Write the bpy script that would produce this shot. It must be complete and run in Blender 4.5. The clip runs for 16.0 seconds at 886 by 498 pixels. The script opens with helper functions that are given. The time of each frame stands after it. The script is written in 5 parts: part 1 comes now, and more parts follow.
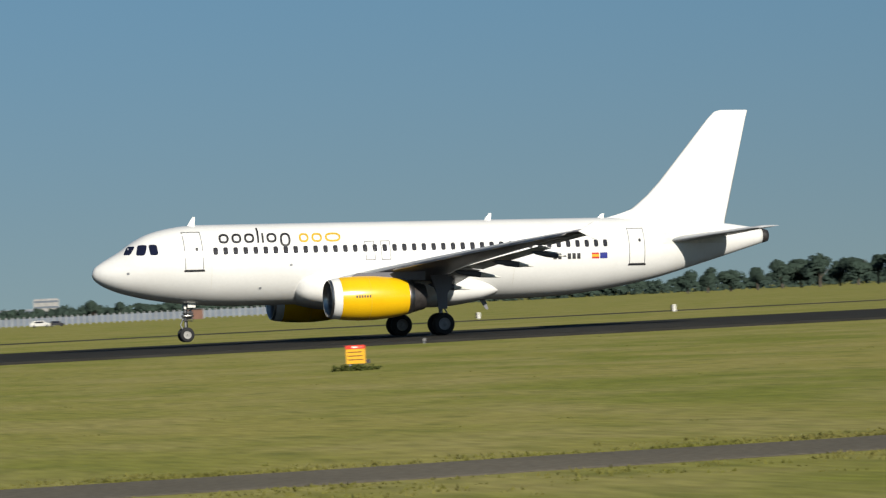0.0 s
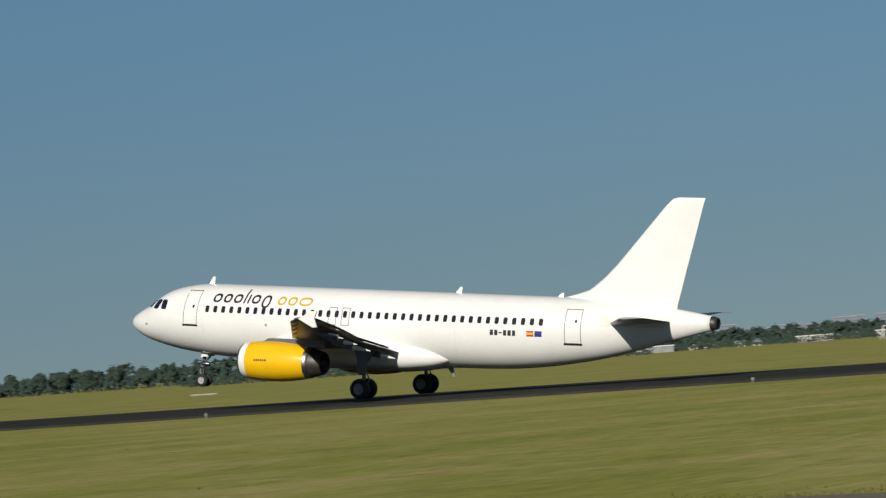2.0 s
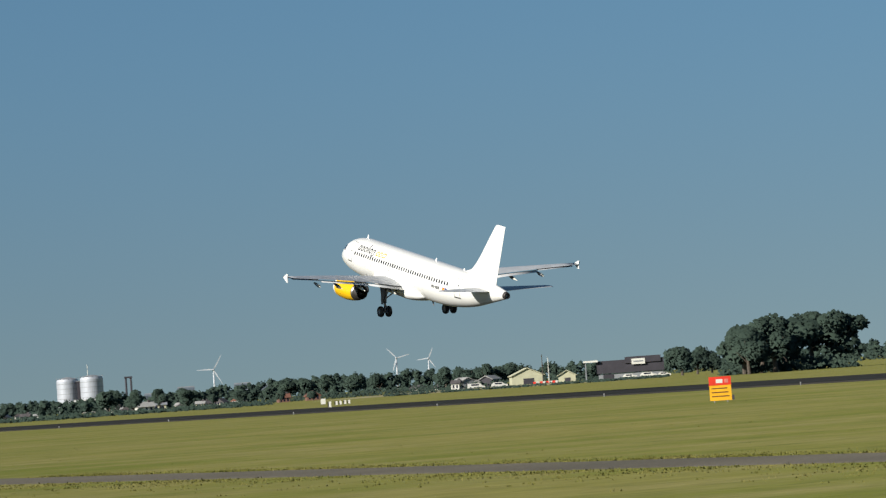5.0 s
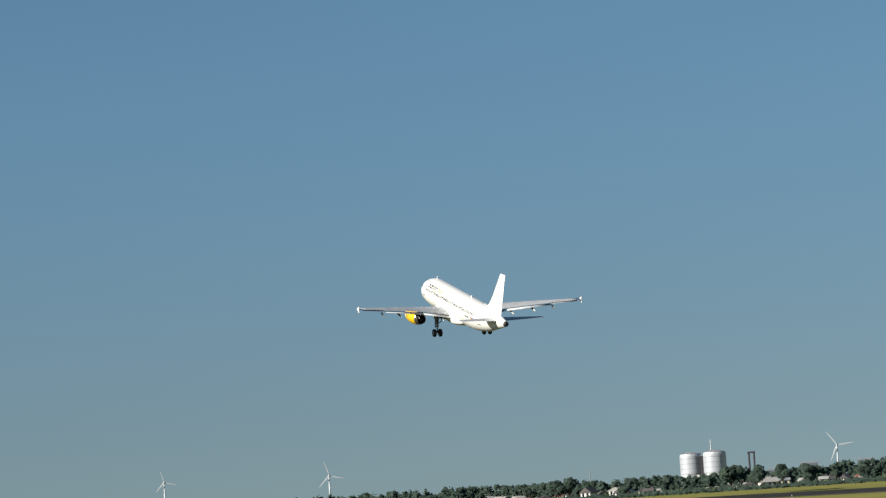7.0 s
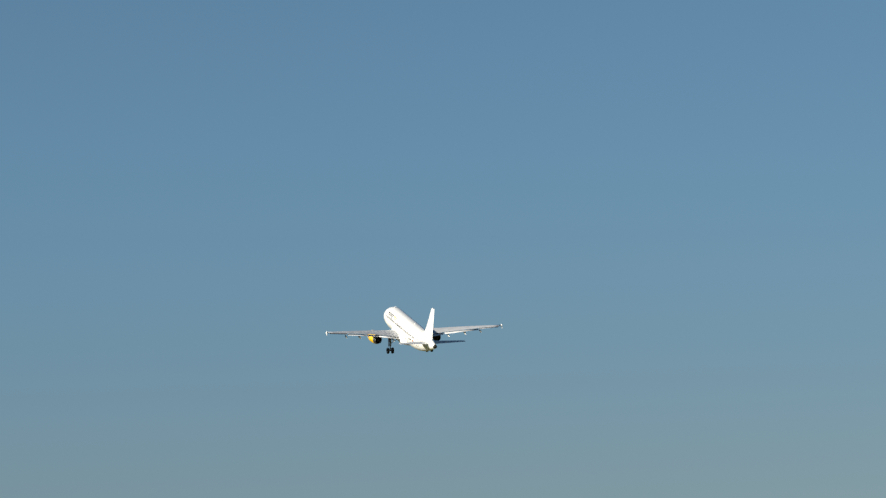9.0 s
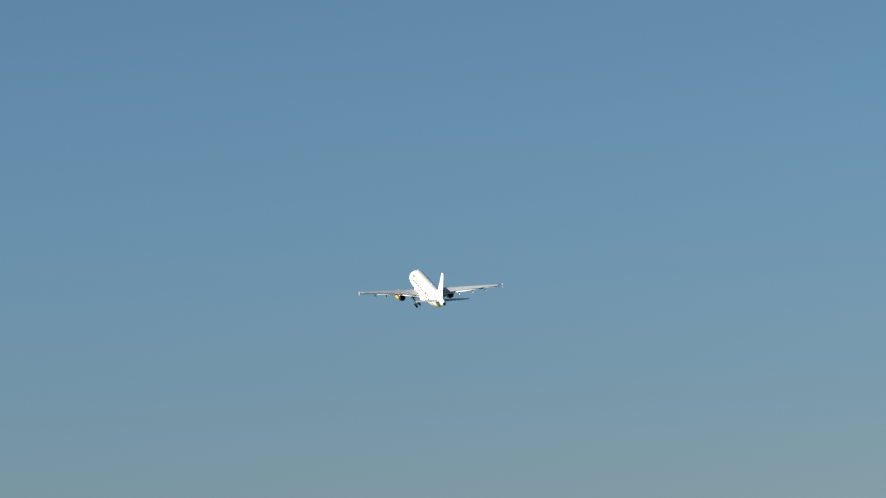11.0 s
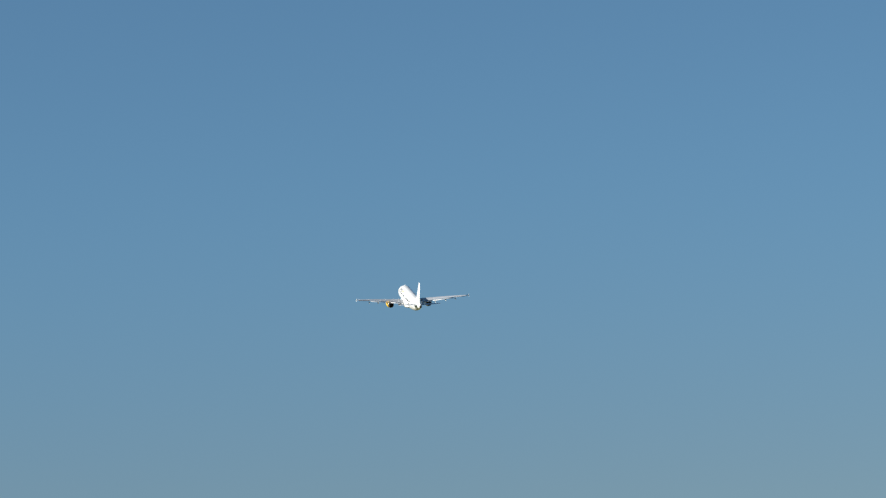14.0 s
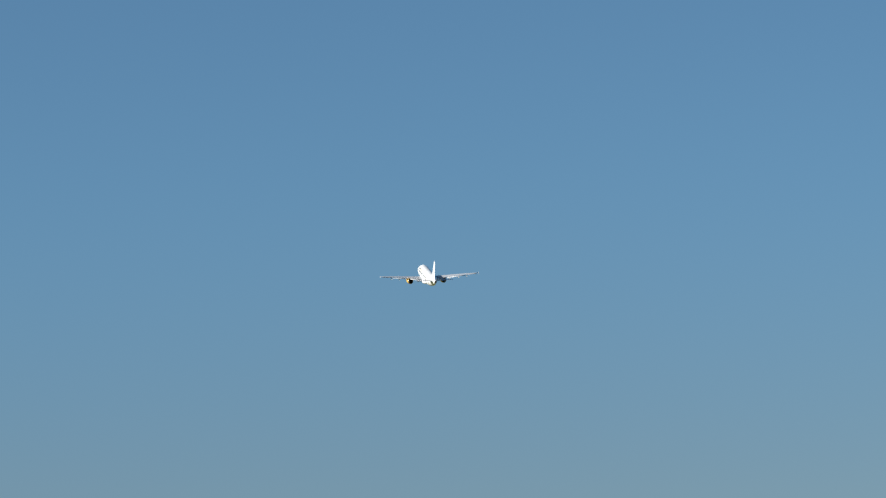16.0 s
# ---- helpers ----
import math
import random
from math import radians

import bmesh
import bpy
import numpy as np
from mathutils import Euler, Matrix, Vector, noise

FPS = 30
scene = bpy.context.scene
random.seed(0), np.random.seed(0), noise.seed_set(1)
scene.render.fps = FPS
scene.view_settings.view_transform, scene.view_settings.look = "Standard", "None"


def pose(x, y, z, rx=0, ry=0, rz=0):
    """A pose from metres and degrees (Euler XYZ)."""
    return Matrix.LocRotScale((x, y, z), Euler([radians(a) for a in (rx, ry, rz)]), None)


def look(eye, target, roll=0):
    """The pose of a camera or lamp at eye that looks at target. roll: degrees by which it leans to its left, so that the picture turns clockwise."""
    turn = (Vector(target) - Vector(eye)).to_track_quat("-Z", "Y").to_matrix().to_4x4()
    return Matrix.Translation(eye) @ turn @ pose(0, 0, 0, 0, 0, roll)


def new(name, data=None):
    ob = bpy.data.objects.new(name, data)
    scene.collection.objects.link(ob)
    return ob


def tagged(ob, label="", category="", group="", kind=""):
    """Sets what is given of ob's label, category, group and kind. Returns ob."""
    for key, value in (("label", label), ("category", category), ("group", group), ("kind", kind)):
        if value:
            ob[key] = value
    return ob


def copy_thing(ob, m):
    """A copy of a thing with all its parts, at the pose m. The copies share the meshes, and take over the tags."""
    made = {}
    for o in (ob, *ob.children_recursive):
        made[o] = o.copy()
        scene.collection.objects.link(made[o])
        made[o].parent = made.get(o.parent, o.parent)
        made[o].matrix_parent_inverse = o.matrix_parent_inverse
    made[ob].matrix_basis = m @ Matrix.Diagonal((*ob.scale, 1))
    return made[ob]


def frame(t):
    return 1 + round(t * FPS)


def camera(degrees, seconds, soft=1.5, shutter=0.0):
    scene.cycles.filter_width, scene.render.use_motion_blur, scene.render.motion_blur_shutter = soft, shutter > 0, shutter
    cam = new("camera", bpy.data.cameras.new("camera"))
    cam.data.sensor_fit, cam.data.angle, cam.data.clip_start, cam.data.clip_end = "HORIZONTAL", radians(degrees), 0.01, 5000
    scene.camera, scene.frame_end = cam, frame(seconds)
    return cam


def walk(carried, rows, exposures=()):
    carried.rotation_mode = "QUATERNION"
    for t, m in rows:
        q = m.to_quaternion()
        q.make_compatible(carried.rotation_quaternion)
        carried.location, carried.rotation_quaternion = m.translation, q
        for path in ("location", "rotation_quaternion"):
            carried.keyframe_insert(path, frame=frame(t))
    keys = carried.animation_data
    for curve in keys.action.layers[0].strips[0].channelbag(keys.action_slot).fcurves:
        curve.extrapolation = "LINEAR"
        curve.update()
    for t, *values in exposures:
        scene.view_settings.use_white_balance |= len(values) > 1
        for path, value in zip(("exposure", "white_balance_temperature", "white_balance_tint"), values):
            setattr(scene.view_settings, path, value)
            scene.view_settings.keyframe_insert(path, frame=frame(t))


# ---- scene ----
# camera: stands beside the runway and turns after the airliner
EYE = (0.0, 0.0, 2.01)
cam = camera(13.266, 16.0, soft=1.3, shutter=0.06)

# seconds, turn to the left from north, rise, lean (degrees)
GAZE = [
    (0.0, -17.360, 0.748, 2.80),
    (0.5, -6.318, 1.101, 3.35),
    (0.7, -1.750, 1.011, 3.53),
    (1.0, 4.779, 0.995, 3.76),
    (1.5, 16.864, 1.502, 4.30),
    (2.0, 26.982, 1.692, 4.04),
    (2.2, 31.254, 1.885, 3.85),
    (2.5, 36.378, 1.536, 4.10),
    (2.7, 39.260, 1.660, 4.03),
    (2.8, 40.460, 1.800, 4.06),
    (3.0, 42.990, 1.921, 4.12),
    (3.1, 44.282, 1.974, 4.13),
    (3.2, 45.594, 1.858, 4.10),
    (5.3, 62.658, 2.310, 4.05),
    (5.5, 63.402, 2.472, 4.13),
    (6.0, 66.451, 2.680, 4.15),
    (6.5, 68.857, 3.196, 4.06),
    (7.0, 70.661, 3.774, 3.72),
    (7.5, 72.110, 4.186, 2.83),
    (8.0, 73.846, 4.607, 3.13),
    (8.5, 74.470, 4.880, 3.36),
    (9.0, 74.525, 4.959, 3.31),
    (9.2, 74.956, 4.885, 3.30),
    (11.3, 77.962, 5.034, 4.17),
    (11.5, 78.215, 5.128, 4.18),
    (12.0, 78.870, 5.368, 4.08),
    (12.5, 79.237, 5.561, 3.93),
    (13.0, 79.299, 5.547, 3.70),
    (13.5, 79.535, 5.506, 3.50),
    (14.0, 79.845, 5.572, 3.32),
    (14.5, 80.279, 5.611, 3.19),
    (15.0, 80.487, 5.693, 3.12),
    (15.5, 80.689, 5.686, 3.03),
    (16.0, 81.118, 5.517, 2.99),
]


def gaze(az, el, lean):
    a, e = radians(az), radians(el)
    target = (-math.sin(a) * math.cos(e) * 100, math.cos(a) * math.cos(e) * 100, EYE[2] + math.sin(e) * 100)
    return look(EYE, target, -lean)


walk(cam, [(t, gaze(az, el, lean)) for t, az, el, lean in GAZE], exposures=[
    (0.0, 0.15, 6500, 10), (0.5, -0.02, 6500, 10), (1.0, -0.06, 6500, 10), (1.5, -0.09, 6500, 10), (2.0, -0.12, 6500, 10), (2.6, -0.06, 6450, 10), (3.2, 0.03, 6400, 10),
    (5.5, 0.50, 6400, 10), (7.0, 0.60, 6600, 10), (9.0, 0.66, 6750, 10), (11.5, 0.75, 6550, 10), (12.5, 0.71, 6350, 10), (16.0, 0.76, 6220, 10)])

# ---- light ----
SUN_RISE, SUN_SIDE = 27.0, 8.0      # degrees; the sun stands behind the camera, a little to its right
world = bpy.data.worlds.new("sky")
scene.world = world
world.use_nodes = True
wn = world.node_tree.nodes
sky = wn.new("ShaderNodeTexSky")
sky.sky_type, sky.sun_disc = "NISHITA", False
sky.sun_elevation = radians(SUN_RISE)
sky.sun_rotation = radians(180 - SUN_SIDE)
sky.air_density, sky.dust_density, sky.ozone_density = 1.0, 0.4, 3.0
tint = wn.new("ShaderNodeMix")
tint.data_type, tint.blend_type = "RGBA", "MULTIPLY"
tint.inputs[0].default_value = 1.0
# greyer towards the horizon
up, rise, haze = wn.new("ShaderNodeSeparateXYZ"), wn.new("ShaderNodeMapRange"), wn.new("ShaderNodeMix")
rise.interpolation_type = "SMOOTHSTEP"
rise.inputs[1].default_value, rise.inputs[2].default_value = -0.01, 0.125
haze.data_type = "RGBA"
haze.inputs[6].default_value, haze.inputs[7].default_value = (0.730, 0.748, 0.745, 1), (0.757, 0.963, 0.992, 1)
# the haze near the horizon is thin: the sky's lowest degrees look like those a little higher up
way, lift = wn.new("ShaderNodeTexCoord"), wn.new("ShaderNodeVectorMath")
lift.inputs[1].default_value = (0, 0, 0.08)
world.node_tree.links.new(way.outputs["Generated"], lift.inputs[0])
world.node_tree.links.new(lift.outputs[0], sky.inputs[0])
world.node_tree.links.new(way.outputs["Generated"], up.inputs[0])
world.node_tree.links.new(up.outputs[2], rise.inputs[0])
world.node_tree.links.new(rise.outputs[0], haze.inputs[0])
world.node_tree.links.new(haze.outputs[2], tint.inputs[7])
world.node_tree.links.new(sky.outputs[0], tint.inputs[6])
world.node_tree.links.new(tint.outputs[2], wn["Background"].inputs[0])
wn["Background"].inputs[1].default_value = 0.0535
sun_lamp = bpy.data.lights.new("sun", "SUN")
sun_lamp.energy, sun_lamp.angle, sun_lamp.color = 5.0, radians(0.5), (1.0, 0.95, 0.86)
sun = new("sun", sun_lamp)
sr, ss = radians(SUN_RISE), radians(SUN_SIDE)
sun.matrix_basis = look((math.sin(ss) * math.cos(sr) * 90, -math.cos(ss) * math.cos(sr) * 90, math.sin(sr) * 90), (0, 0, 0))


# ---- materials ----
def mat(name, colour, rough=0.6, metal=0.0, vary=0.12, scale=3.0, bump=0.0, coat=0.0, second=None, stretch=(1, 1, 1), spec=0.5, fine=9.0, random=0.0, glow=0.0):
    """Plain surface with variation at two scales; second: the colour that the large stains lean to."""
    m = bpy.data.materials.new(name)
    m.use_nodes = True
    n, link = m.node_tree.nodes, m.node_tree.links.new
    b = n["Principled BSDF"]
    b.inputs["Roughness"].default_value, b.inputs["Metallic"].default_value = rough, metal
    b.inputs["Specular IOR Level"].default_value = spec
    b.inputs["Coat Weight"].default_value, b.inputs["Coat Roughness"].default_value = coat, 0.12
    second = second or tuple(c * (1 - 2.2 * vary) for c in colour)
    co = n.new("ShaderNodeTexCoord")
    mp = n.new("ShaderNodeMapping")
    mp.inputs["Scale"].default_value = stretch
    link(co.outputs["Object"], mp.inputs[0])
    big, small = n.new("ShaderNodeTexNoise"), n.new("ShaderNodeTexNoise")
    big.inputs["Scale"].default_value, big.inputs["Detail"].default_value = scale, 4
    small.inputs["Scale"].default_value, small.inputs["Detail"].default_value = scale * fine, 5
    link(mp.outputs[0], big.inputs[0])
    link(mp.outputs[0], small.inputs[0])
    ramp = n.new("ShaderNodeMapRange")
    ramp.inputs[1].default_value, ramp.inputs[2].default_value = 0.35, 0.65
    link(big.outputs[0], ramp.inputs[0])
    mix = n.new("ShaderNodeMix")
    mix.data_type = "RGBA"
    mix.inputs[6].default_value, mix.inputs[7].default_value = (*colour, 1), (*second, 1)
    link(ramp.outputs[0], mix.inputs[0])
    amount = n.new("ShaderNodeMapRange")
    amount.inputs[1].default_value, amount.inputs[2].default_value = 0.3, 0.7
    amount.inputs[3].default_value, amount.inputs[4].default_value = 1 - vary, 1 + vary
    link(small.outputs[0], amount.inputs[0])
    value = amount.outputs[0]
    if random:
        info, isle = n.new("ShaderNodeObjectInfo"), n.new("ShaderNodeNewGeometry")
        add = n.new("ShaderNodeMath")
        link(info.outputs["Random"], add.inputs[0])
        link(isle.outputs["Random Per Island"], add.inputs[1])
        span = n.new("ShaderNodeMapRange")
        span.inputs[1].default_value, span.inputs[2].default_value = 0, 2
        span.inputs[3].default_value, span.inputs[4].default_value = 1 - random, 1 + random
        link(add.outputs[0], span.inputs[0])
        times = n.new("ShaderNodeMath")
        times.operation = "MULTIPLY"
        link(value, times.inputs[0])
        link(span.outputs[0], times.inputs[1])
        value = times.outputs[0]
    tone = n.new("ShaderNodeMix")
    tone.data_type, tone.blend_type = "RGBA", "MULTIPLY"
    tone.inputs[0].default_value = 1.0
    link(mix.outputs[2], tone.inputs[6])
    link(value, tone.inputs[7])
    link(tone.outputs[2], b.inputs["Base Color"])
    if bump:
        bp = n.new("ShaderNodeBump")
        bp.inputs["Strength"].default_value, bp.inputs["Distance"].default_value = bump, 0.05
        link(small.outputs[0], bp.inputs["Height"])
        link(bp.outputs[0], b.inputs["Normal"])
    if glow:
        b.inputs["Emission Color"].default_value = (*colour, 1)
        b.inputs["Emission Strength"].default_value = glow
    return m


def grass_mat():
    """Mown airfield grass: long streaks along the runway, patches of hay and green, fine blades."""
    m = bpy.data.materials.new("airfield_grass")
    m.use_nodes = True
    n, link = m.node_tree.nodes, m.node_tree.links.new
    b = n["Principled BSDF"]
    b.inputs["Roughness"].default_value, b.inputs["Specular IOR Level"].default_value = 0.9, 0.1
    b.inputs["Diffuse Roughness"].default_value = 0.45
    geo = n.new("ShaderNodeNewGeometry")

    def noise_at(stretch, scale, detail, low, high):
        mp = n.new("ShaderNodeMapping")
        mp.inputs["Scale"].default_value = stretch
        link(geo.outputs["Position"], mp.inputs[0])
        tex = n.new("ShaderNodeTexNoise")
        tex.inputs["Scale"].default_value, tex.inputs["Detail"].default_value = scale, detail
        link(mp.outputs[0], tex.inputs[0])
        r = n.new("ShaderNodeMapRange")
        r.inputs[1].default_value, r.inputs[2].default_value = low, high
        link(tex.outputs[0], r.inputs[0])
        return r.outputs[0]

    def blend(fac, a, c):
        x = n.new("ShaderNodeMix")
        x.data_type = "RGBA"
        link(fac, x.inputs[0])
        for v, socket in ((a, x.inputs[6]), (c, x.inputs[7])):
            if isinstance(v, tuple):
                socket.default_value = (*v, 1)
            else:
                link(v, socket)
        return x.outputs[2]

    patches = blend(noise_at((1, 0.6, 1), 0.085, 6, 0.38, 0.64), (0.124, 0.134, 0.023), (0.182, 0.166, 0.045))
    streaks = blend(noise_at((1, 0.42, 1), 0.26, 8, 0.44, 0.76), patches, (0.210, 0.183, 0.068))
    dark = blend(noise_at((1, 0.35, 1), 1.1, 7, 0.52, 0.84), streaks, (0.086, 0.096, 0.020))
    blades = noise_at((1, 0.22, 1), 4.0, 7, 0.25, 0.8)
    fleck = n.new("ShaderNodeMapRange")
    fleck.inputs[3].default_value, fleck.inputs[4].default_value = 0.74, 1.26
    link(blades, fleck.inputs[0])
    tone = n.new("ShaderNodeMix")
    tone.data_type, tone.blend_type = "RGBA", "MULTIPLY"
    tone.inputs[0].default_value = 1.0
    link(dark, tone.inputs[6])
    link(fleck.outputs[0], tone.inputs[7])
    link(tone.outputs[2], b.inputs["Base Color"])
    bp = n.new("ShaderNodeBump")
    bp.inputs["Strength"].default_value, bp.inputs["Distance"].default_value = 0.32, 0.12
    link(blades, bp.inputs["Height"])
    link(bp.outputs[0], b.inputs["Normal"])
    return m


GRASS = grass_mat()
ASPHALT = mat("runway_asphalt", (0.036, 0.034, 0.029), 0.97, vary=0.2, scale=0.05, second=(0.026, 0.025, 0.022), stretch=(0.15, 1, 1), fine=60, spec=0.05)
TAXI = mat("taxiway_asphalt", (0.058, 0.055, 0.042), 0.97, vary=0.15, scale=0.05, fine=60, spec=0.05)
PATH = mat("worn_path_asphalt", (0.158, 0.138, 0.102), 0.9, vary=0.2, scale=0.12, bump=0.4, second=(0.115, 0.102, 0.076), fine=70, spec=0.1)
TUFT = mat("tall_grass", (0.120, 0.120, 0.027), 0.95, vary=0.12, scale=0.3, second=(0.155, 0.140, 0.044), random=0.15, spec=0.1)
WHITE = mat("white_aircraft_paint", (0.77, 0.76, 0.72), 0.28, vary=0.02, scale=0.8, coat=0.35, second=(0.74, 0.73, 0.69))
# grey for the wing's underside and parts below it, darkened to include their shade
GREY = mat("wing_grey_with_shade", (0.115, 0.115, 0.135), 0.45, vary=0.05, scale=1.2, second=(0.10, 0.10, 0.12))
DARKGREY = mat("dark_grey_flap_metal", (0.20, 0.20, 0.21), 0.5, vary=0.08, scale=2)
YELLOW = mat("yellow_engine_paint", (0.80, 0.47, 0.005), 0.25, vary=0.02, scale=1.0, coat=0.4, second=(0.78, 0.44, 0.005))
SKIN = mat("pale_grey_wing_skin", (0.40, 0.41, 0.42), 0.38, vary=0.06, scale=0.8, second=(0.34, 0.35, 0.36))
UPPER = mat("pale_upper_wing_skin", (0.66, 0.66, 0.64), 0.4, vary=0.05, scale=1.0, second=(0.45, 0.45, 0.45))
STEEL = mat("bare_steel", (0.45, 0.43, 0.41), 0.35, metal=1.0, vary=0.08, scale=4)
BURNT = mat("heat_stained_metal", (0.07, 0.062, 0.058), 0.5, metal=0.5, vary=0.15, scale=4)
BLACK = mat("black_paint", (0.012, 0.012, 0.014), 0.5, vary=0.1, scale=5)
INK = mat("dark_lettering_paint", (0.020, 0.019, 0.022), 0.45, vary=0.05)
GOLD = mat("ochre_lettering_paint", (0.62, 0.38, 0.03), 0.4, vary=0.05)
RUBBER = mat("tyre_rubber", (0.016, 0.016, 0.017), 0.85, vary=0.15, scale=6, bump=0.2)
CABIN = mat("cabin_window_pane", (0.010, 0.011, 0.018), 0.5, vary=0.02, spec=0.15)
GLASS = mat("dark_window_glass", (0.010, 0.012, 0.030), 0.08, vary=0.02, spec=0.7)
RED = mat("red_paint", (0.55, 0.02, 0.012), 0.5, vary=0.06)
FLAGYEL = mat("flag_yellow", (0.75, 0.42, 0.02), 0.5, vary=0.04)
BLUE = mat("flag_blue", (0.015, 0.025, 0.22), 0.5, vary=0.04)
LINE = mat("panel_line_grey", (0.12, 0.12, 0.12), 0.6, vary=0.05)
SIGNYEL = mat("sign_yellow", (0.85, 0.42, 0.008), 0.5, vary=0.06, scale=2)
SIGNRED = mat("sign_red", (0.72, 0.035, 0.012), 0.5, vary=0.06, scale=2)
PALE = mat("pale_paint", (0.72, 0.70, 0.62), 0.6, vary=0.06, scale=2)
# bluish leaf green: the haze over the far trees is put into the colour
LEAF = mat("foliage", (0.050, 0.073, 0.055), 0.95, vary=0.08, scale=0.05, second=(0.040, 0.060, 0.049), random=0.10, spec=0.0)
WEED = mat("weed_leaves", (0.070, 0.085, 0.022), 0.9, vary=0.2, scale=1, random=0.25, spec=0.1)
WOOD = mat("bark", (0.10, 0.08, 0.06), 0.9, vary=0.2, scale=2)
BRICK = mat("red_brown_brick", (0.205, 0.105, 0.072), 0.85, vary=0.14, scale=0.5, second=(0.165, 0.088, 0.062), fine=30)
DOORGREY = mat("dull_beige_steel", (0.27, 0.22, 0.18), 0.7, vary=0.08, scale=0.8)
ROOFRED = mat("orange_roof_tiles", (0.20, 0.085, 0.055), 0.8, vary=0.15, scale=0.6, random=0.25)
ROOFDARK = mat("dark_roof_tiles", (0.085, 0.075, 0.075), 0.8, vary=0.15, scale=0.6)
RENDER = mat("whitewashed_wall", (0.62, 0.60, 0.55), 0.8, vary=0.06, scale=0.5)
CREAM = mat("cream_cladding", (0.52, 0.50, 0.34), 0.7, vary=0.06, scale=0.5)
CONCRETE = mat("weathered_concrete", (0.36, 0.35, 0.33), 0.85, vary=0.12, scale=0.4)
SHEDGREY = mat("grey_sheet_metal", (0.26, 0.27, 0.28), 0.6, vary=0.1, scale=0.4)
SILO = mat("galvanised_silo_steel", (0.46, 0.48, 0.52), 0.55, metal=0.15, vary=0.08, scale=0.3)
DARKWALL = mat("dark_cladding", (0.045, 0.040, 0.050), 0.7, vary=0.12, scale=0.4)
TOWNGREY = mat("distant_city_facade", (0.17, 0.20, 0.24), 0.8, vary=0.08, scale=0.2)
TURBINE = mat("white_turbine_coating", (0.50, 0.52, 0.54), 0.4, vary=0.03, scale=0.4)
HAY = mat("dry_bank_grass", (0.30, 0.26, 0.12), 0.9, vary=0.12, scale=0.1)


# ---- mesh helpers ----
def part(name, bm, material, parent=None, label="", smooth=False):
    me = bpy.data.meshes.new(name)
    if smooth:
        for fc in bm.faces:
            fc.smooth = True
    bm.normal_update()
    bm.to_mesh(me)
    bm.free()
    me.materials.append(material)
    ob = new(name, me)
    ob.parent = parent
    if label:
        ob["label"] = label
    return ob


def loft(rings, closed=True, caps=True, bm=None):
    bm = bm or bmesh.new()
    vs = [[bm.verts.new(p) for p in r] for r in rings]
    k = len(rings[0])
    for a, b in zip(vs, vs[1:]):
        for i in range(k if closed else k - 1):
            j = (i + 1) % k
            bm.faces.new((a[i], a[j], b[j], b[i]))
    if caps and closed:
        bm.faces.new(vs[0][::-1])
        bm.faces.new(vs[-1])
    bmesh.ops.recalc_face_normals(bm, faces=bm.faces[:])
    return bm


def box(bm, x0, x1, y0, y1, z0, z1, m=None):
    c = [Vector((x, y, z)) for x in (x0, x1) for y in (y0, y1) for z in (z0, z1)]
    v = [bm.verts.new(m @ p if m else p) for p in c]
    for f in ((0, 1, 3, 2), (4, 6, 7, 5), (0, 4, 5, 1), (2, 3, 7, 6), (0, 2, 6, 4), (1, 5, 7, 3)):
        bm.faces.new([v[i] for i in f])
    return bm


def rod(bm, p0, p1, r0, r1=None, seg=10):
    r1 = r0 if r1 is None else r1
    p0, p1 = Vector(p0), Vector(p1)
    q = (p1 - p0).to_track_quat("Z", "Y").to_matrix()
    rings = [[p + q @ Vector((math.cos(a) * r, math.sin(a) * r, 0)) for a in (2 * math.pi * i / seg for i in range(seg))] for p, r in ((p0, r0), (p1, r1))]
    return loft(rings, bm=bm)


def spun(profile, cx, cy, cz, seg=32, bm=None, axis="x", caps=False):
    """A profile of (along, radius) turned about an axis through the centre."""
    rings = []
    for s, r in profile:
        ring = []
        for i in range(seg):
            a = 2 * math.pi * i / seg
            u, w = math.cos(a) * r, math.sin(a) * r
            ring.append({"x": (cx + s, cy + u, cz + w), "y": (cx + u, cy + s, cz + w), "z": (cx + u, cy + w, cz + s)}[axis])
        rings.append(ring)
    return loft(rings, caps=caps, bm=bm)


def empty(name, m=None):
    ob = new(name)
    ob.empty_display_size = 0.5
    if m:
        ob.matrix_basis = m
    return ob


def place(az, dist, z=0.0, turn=0.0):
    """A pose on the plain, in the direction az (degrees left of north), facing the camera's stand."""
    a = radians(az)
    return pose(-math.sin(a) * dist, math.cos(a) * dist, z, 0, 0, az + turn)


def interp(x, table):
    return float(np.interp(x, [r[0] for r in table], [r[1] for r in table]))


# ---- ground ----
def ground():
    bm = bmesh.new()
    seg, radii = 96, (0.0, 30, 120, 400, 1200, 2600, 4900)
    centre = bm.verts.new((0, 0, 0))
    last = None
    for r in radii[1:]:
        ring = [bm.verts.new((r * math.cos(2 * math.pi * i / seg), r * math.sin(2 * math.pi * i / seg), 0)) for i in range(seg)]
        for i in range(seg):
            j = (i + 1) % seg
            if last is None:
                bm.faces.new((centre, ring[i], ring[j]))
            else:
                bm.faces.new((last[i], ring[i], ring[j], last[j]))
        last = ring
    tagged(part("ground", bm, GRASS), "flat mown airfield grass, green with dry hay-coloured streaks", "grass", kind="structure")


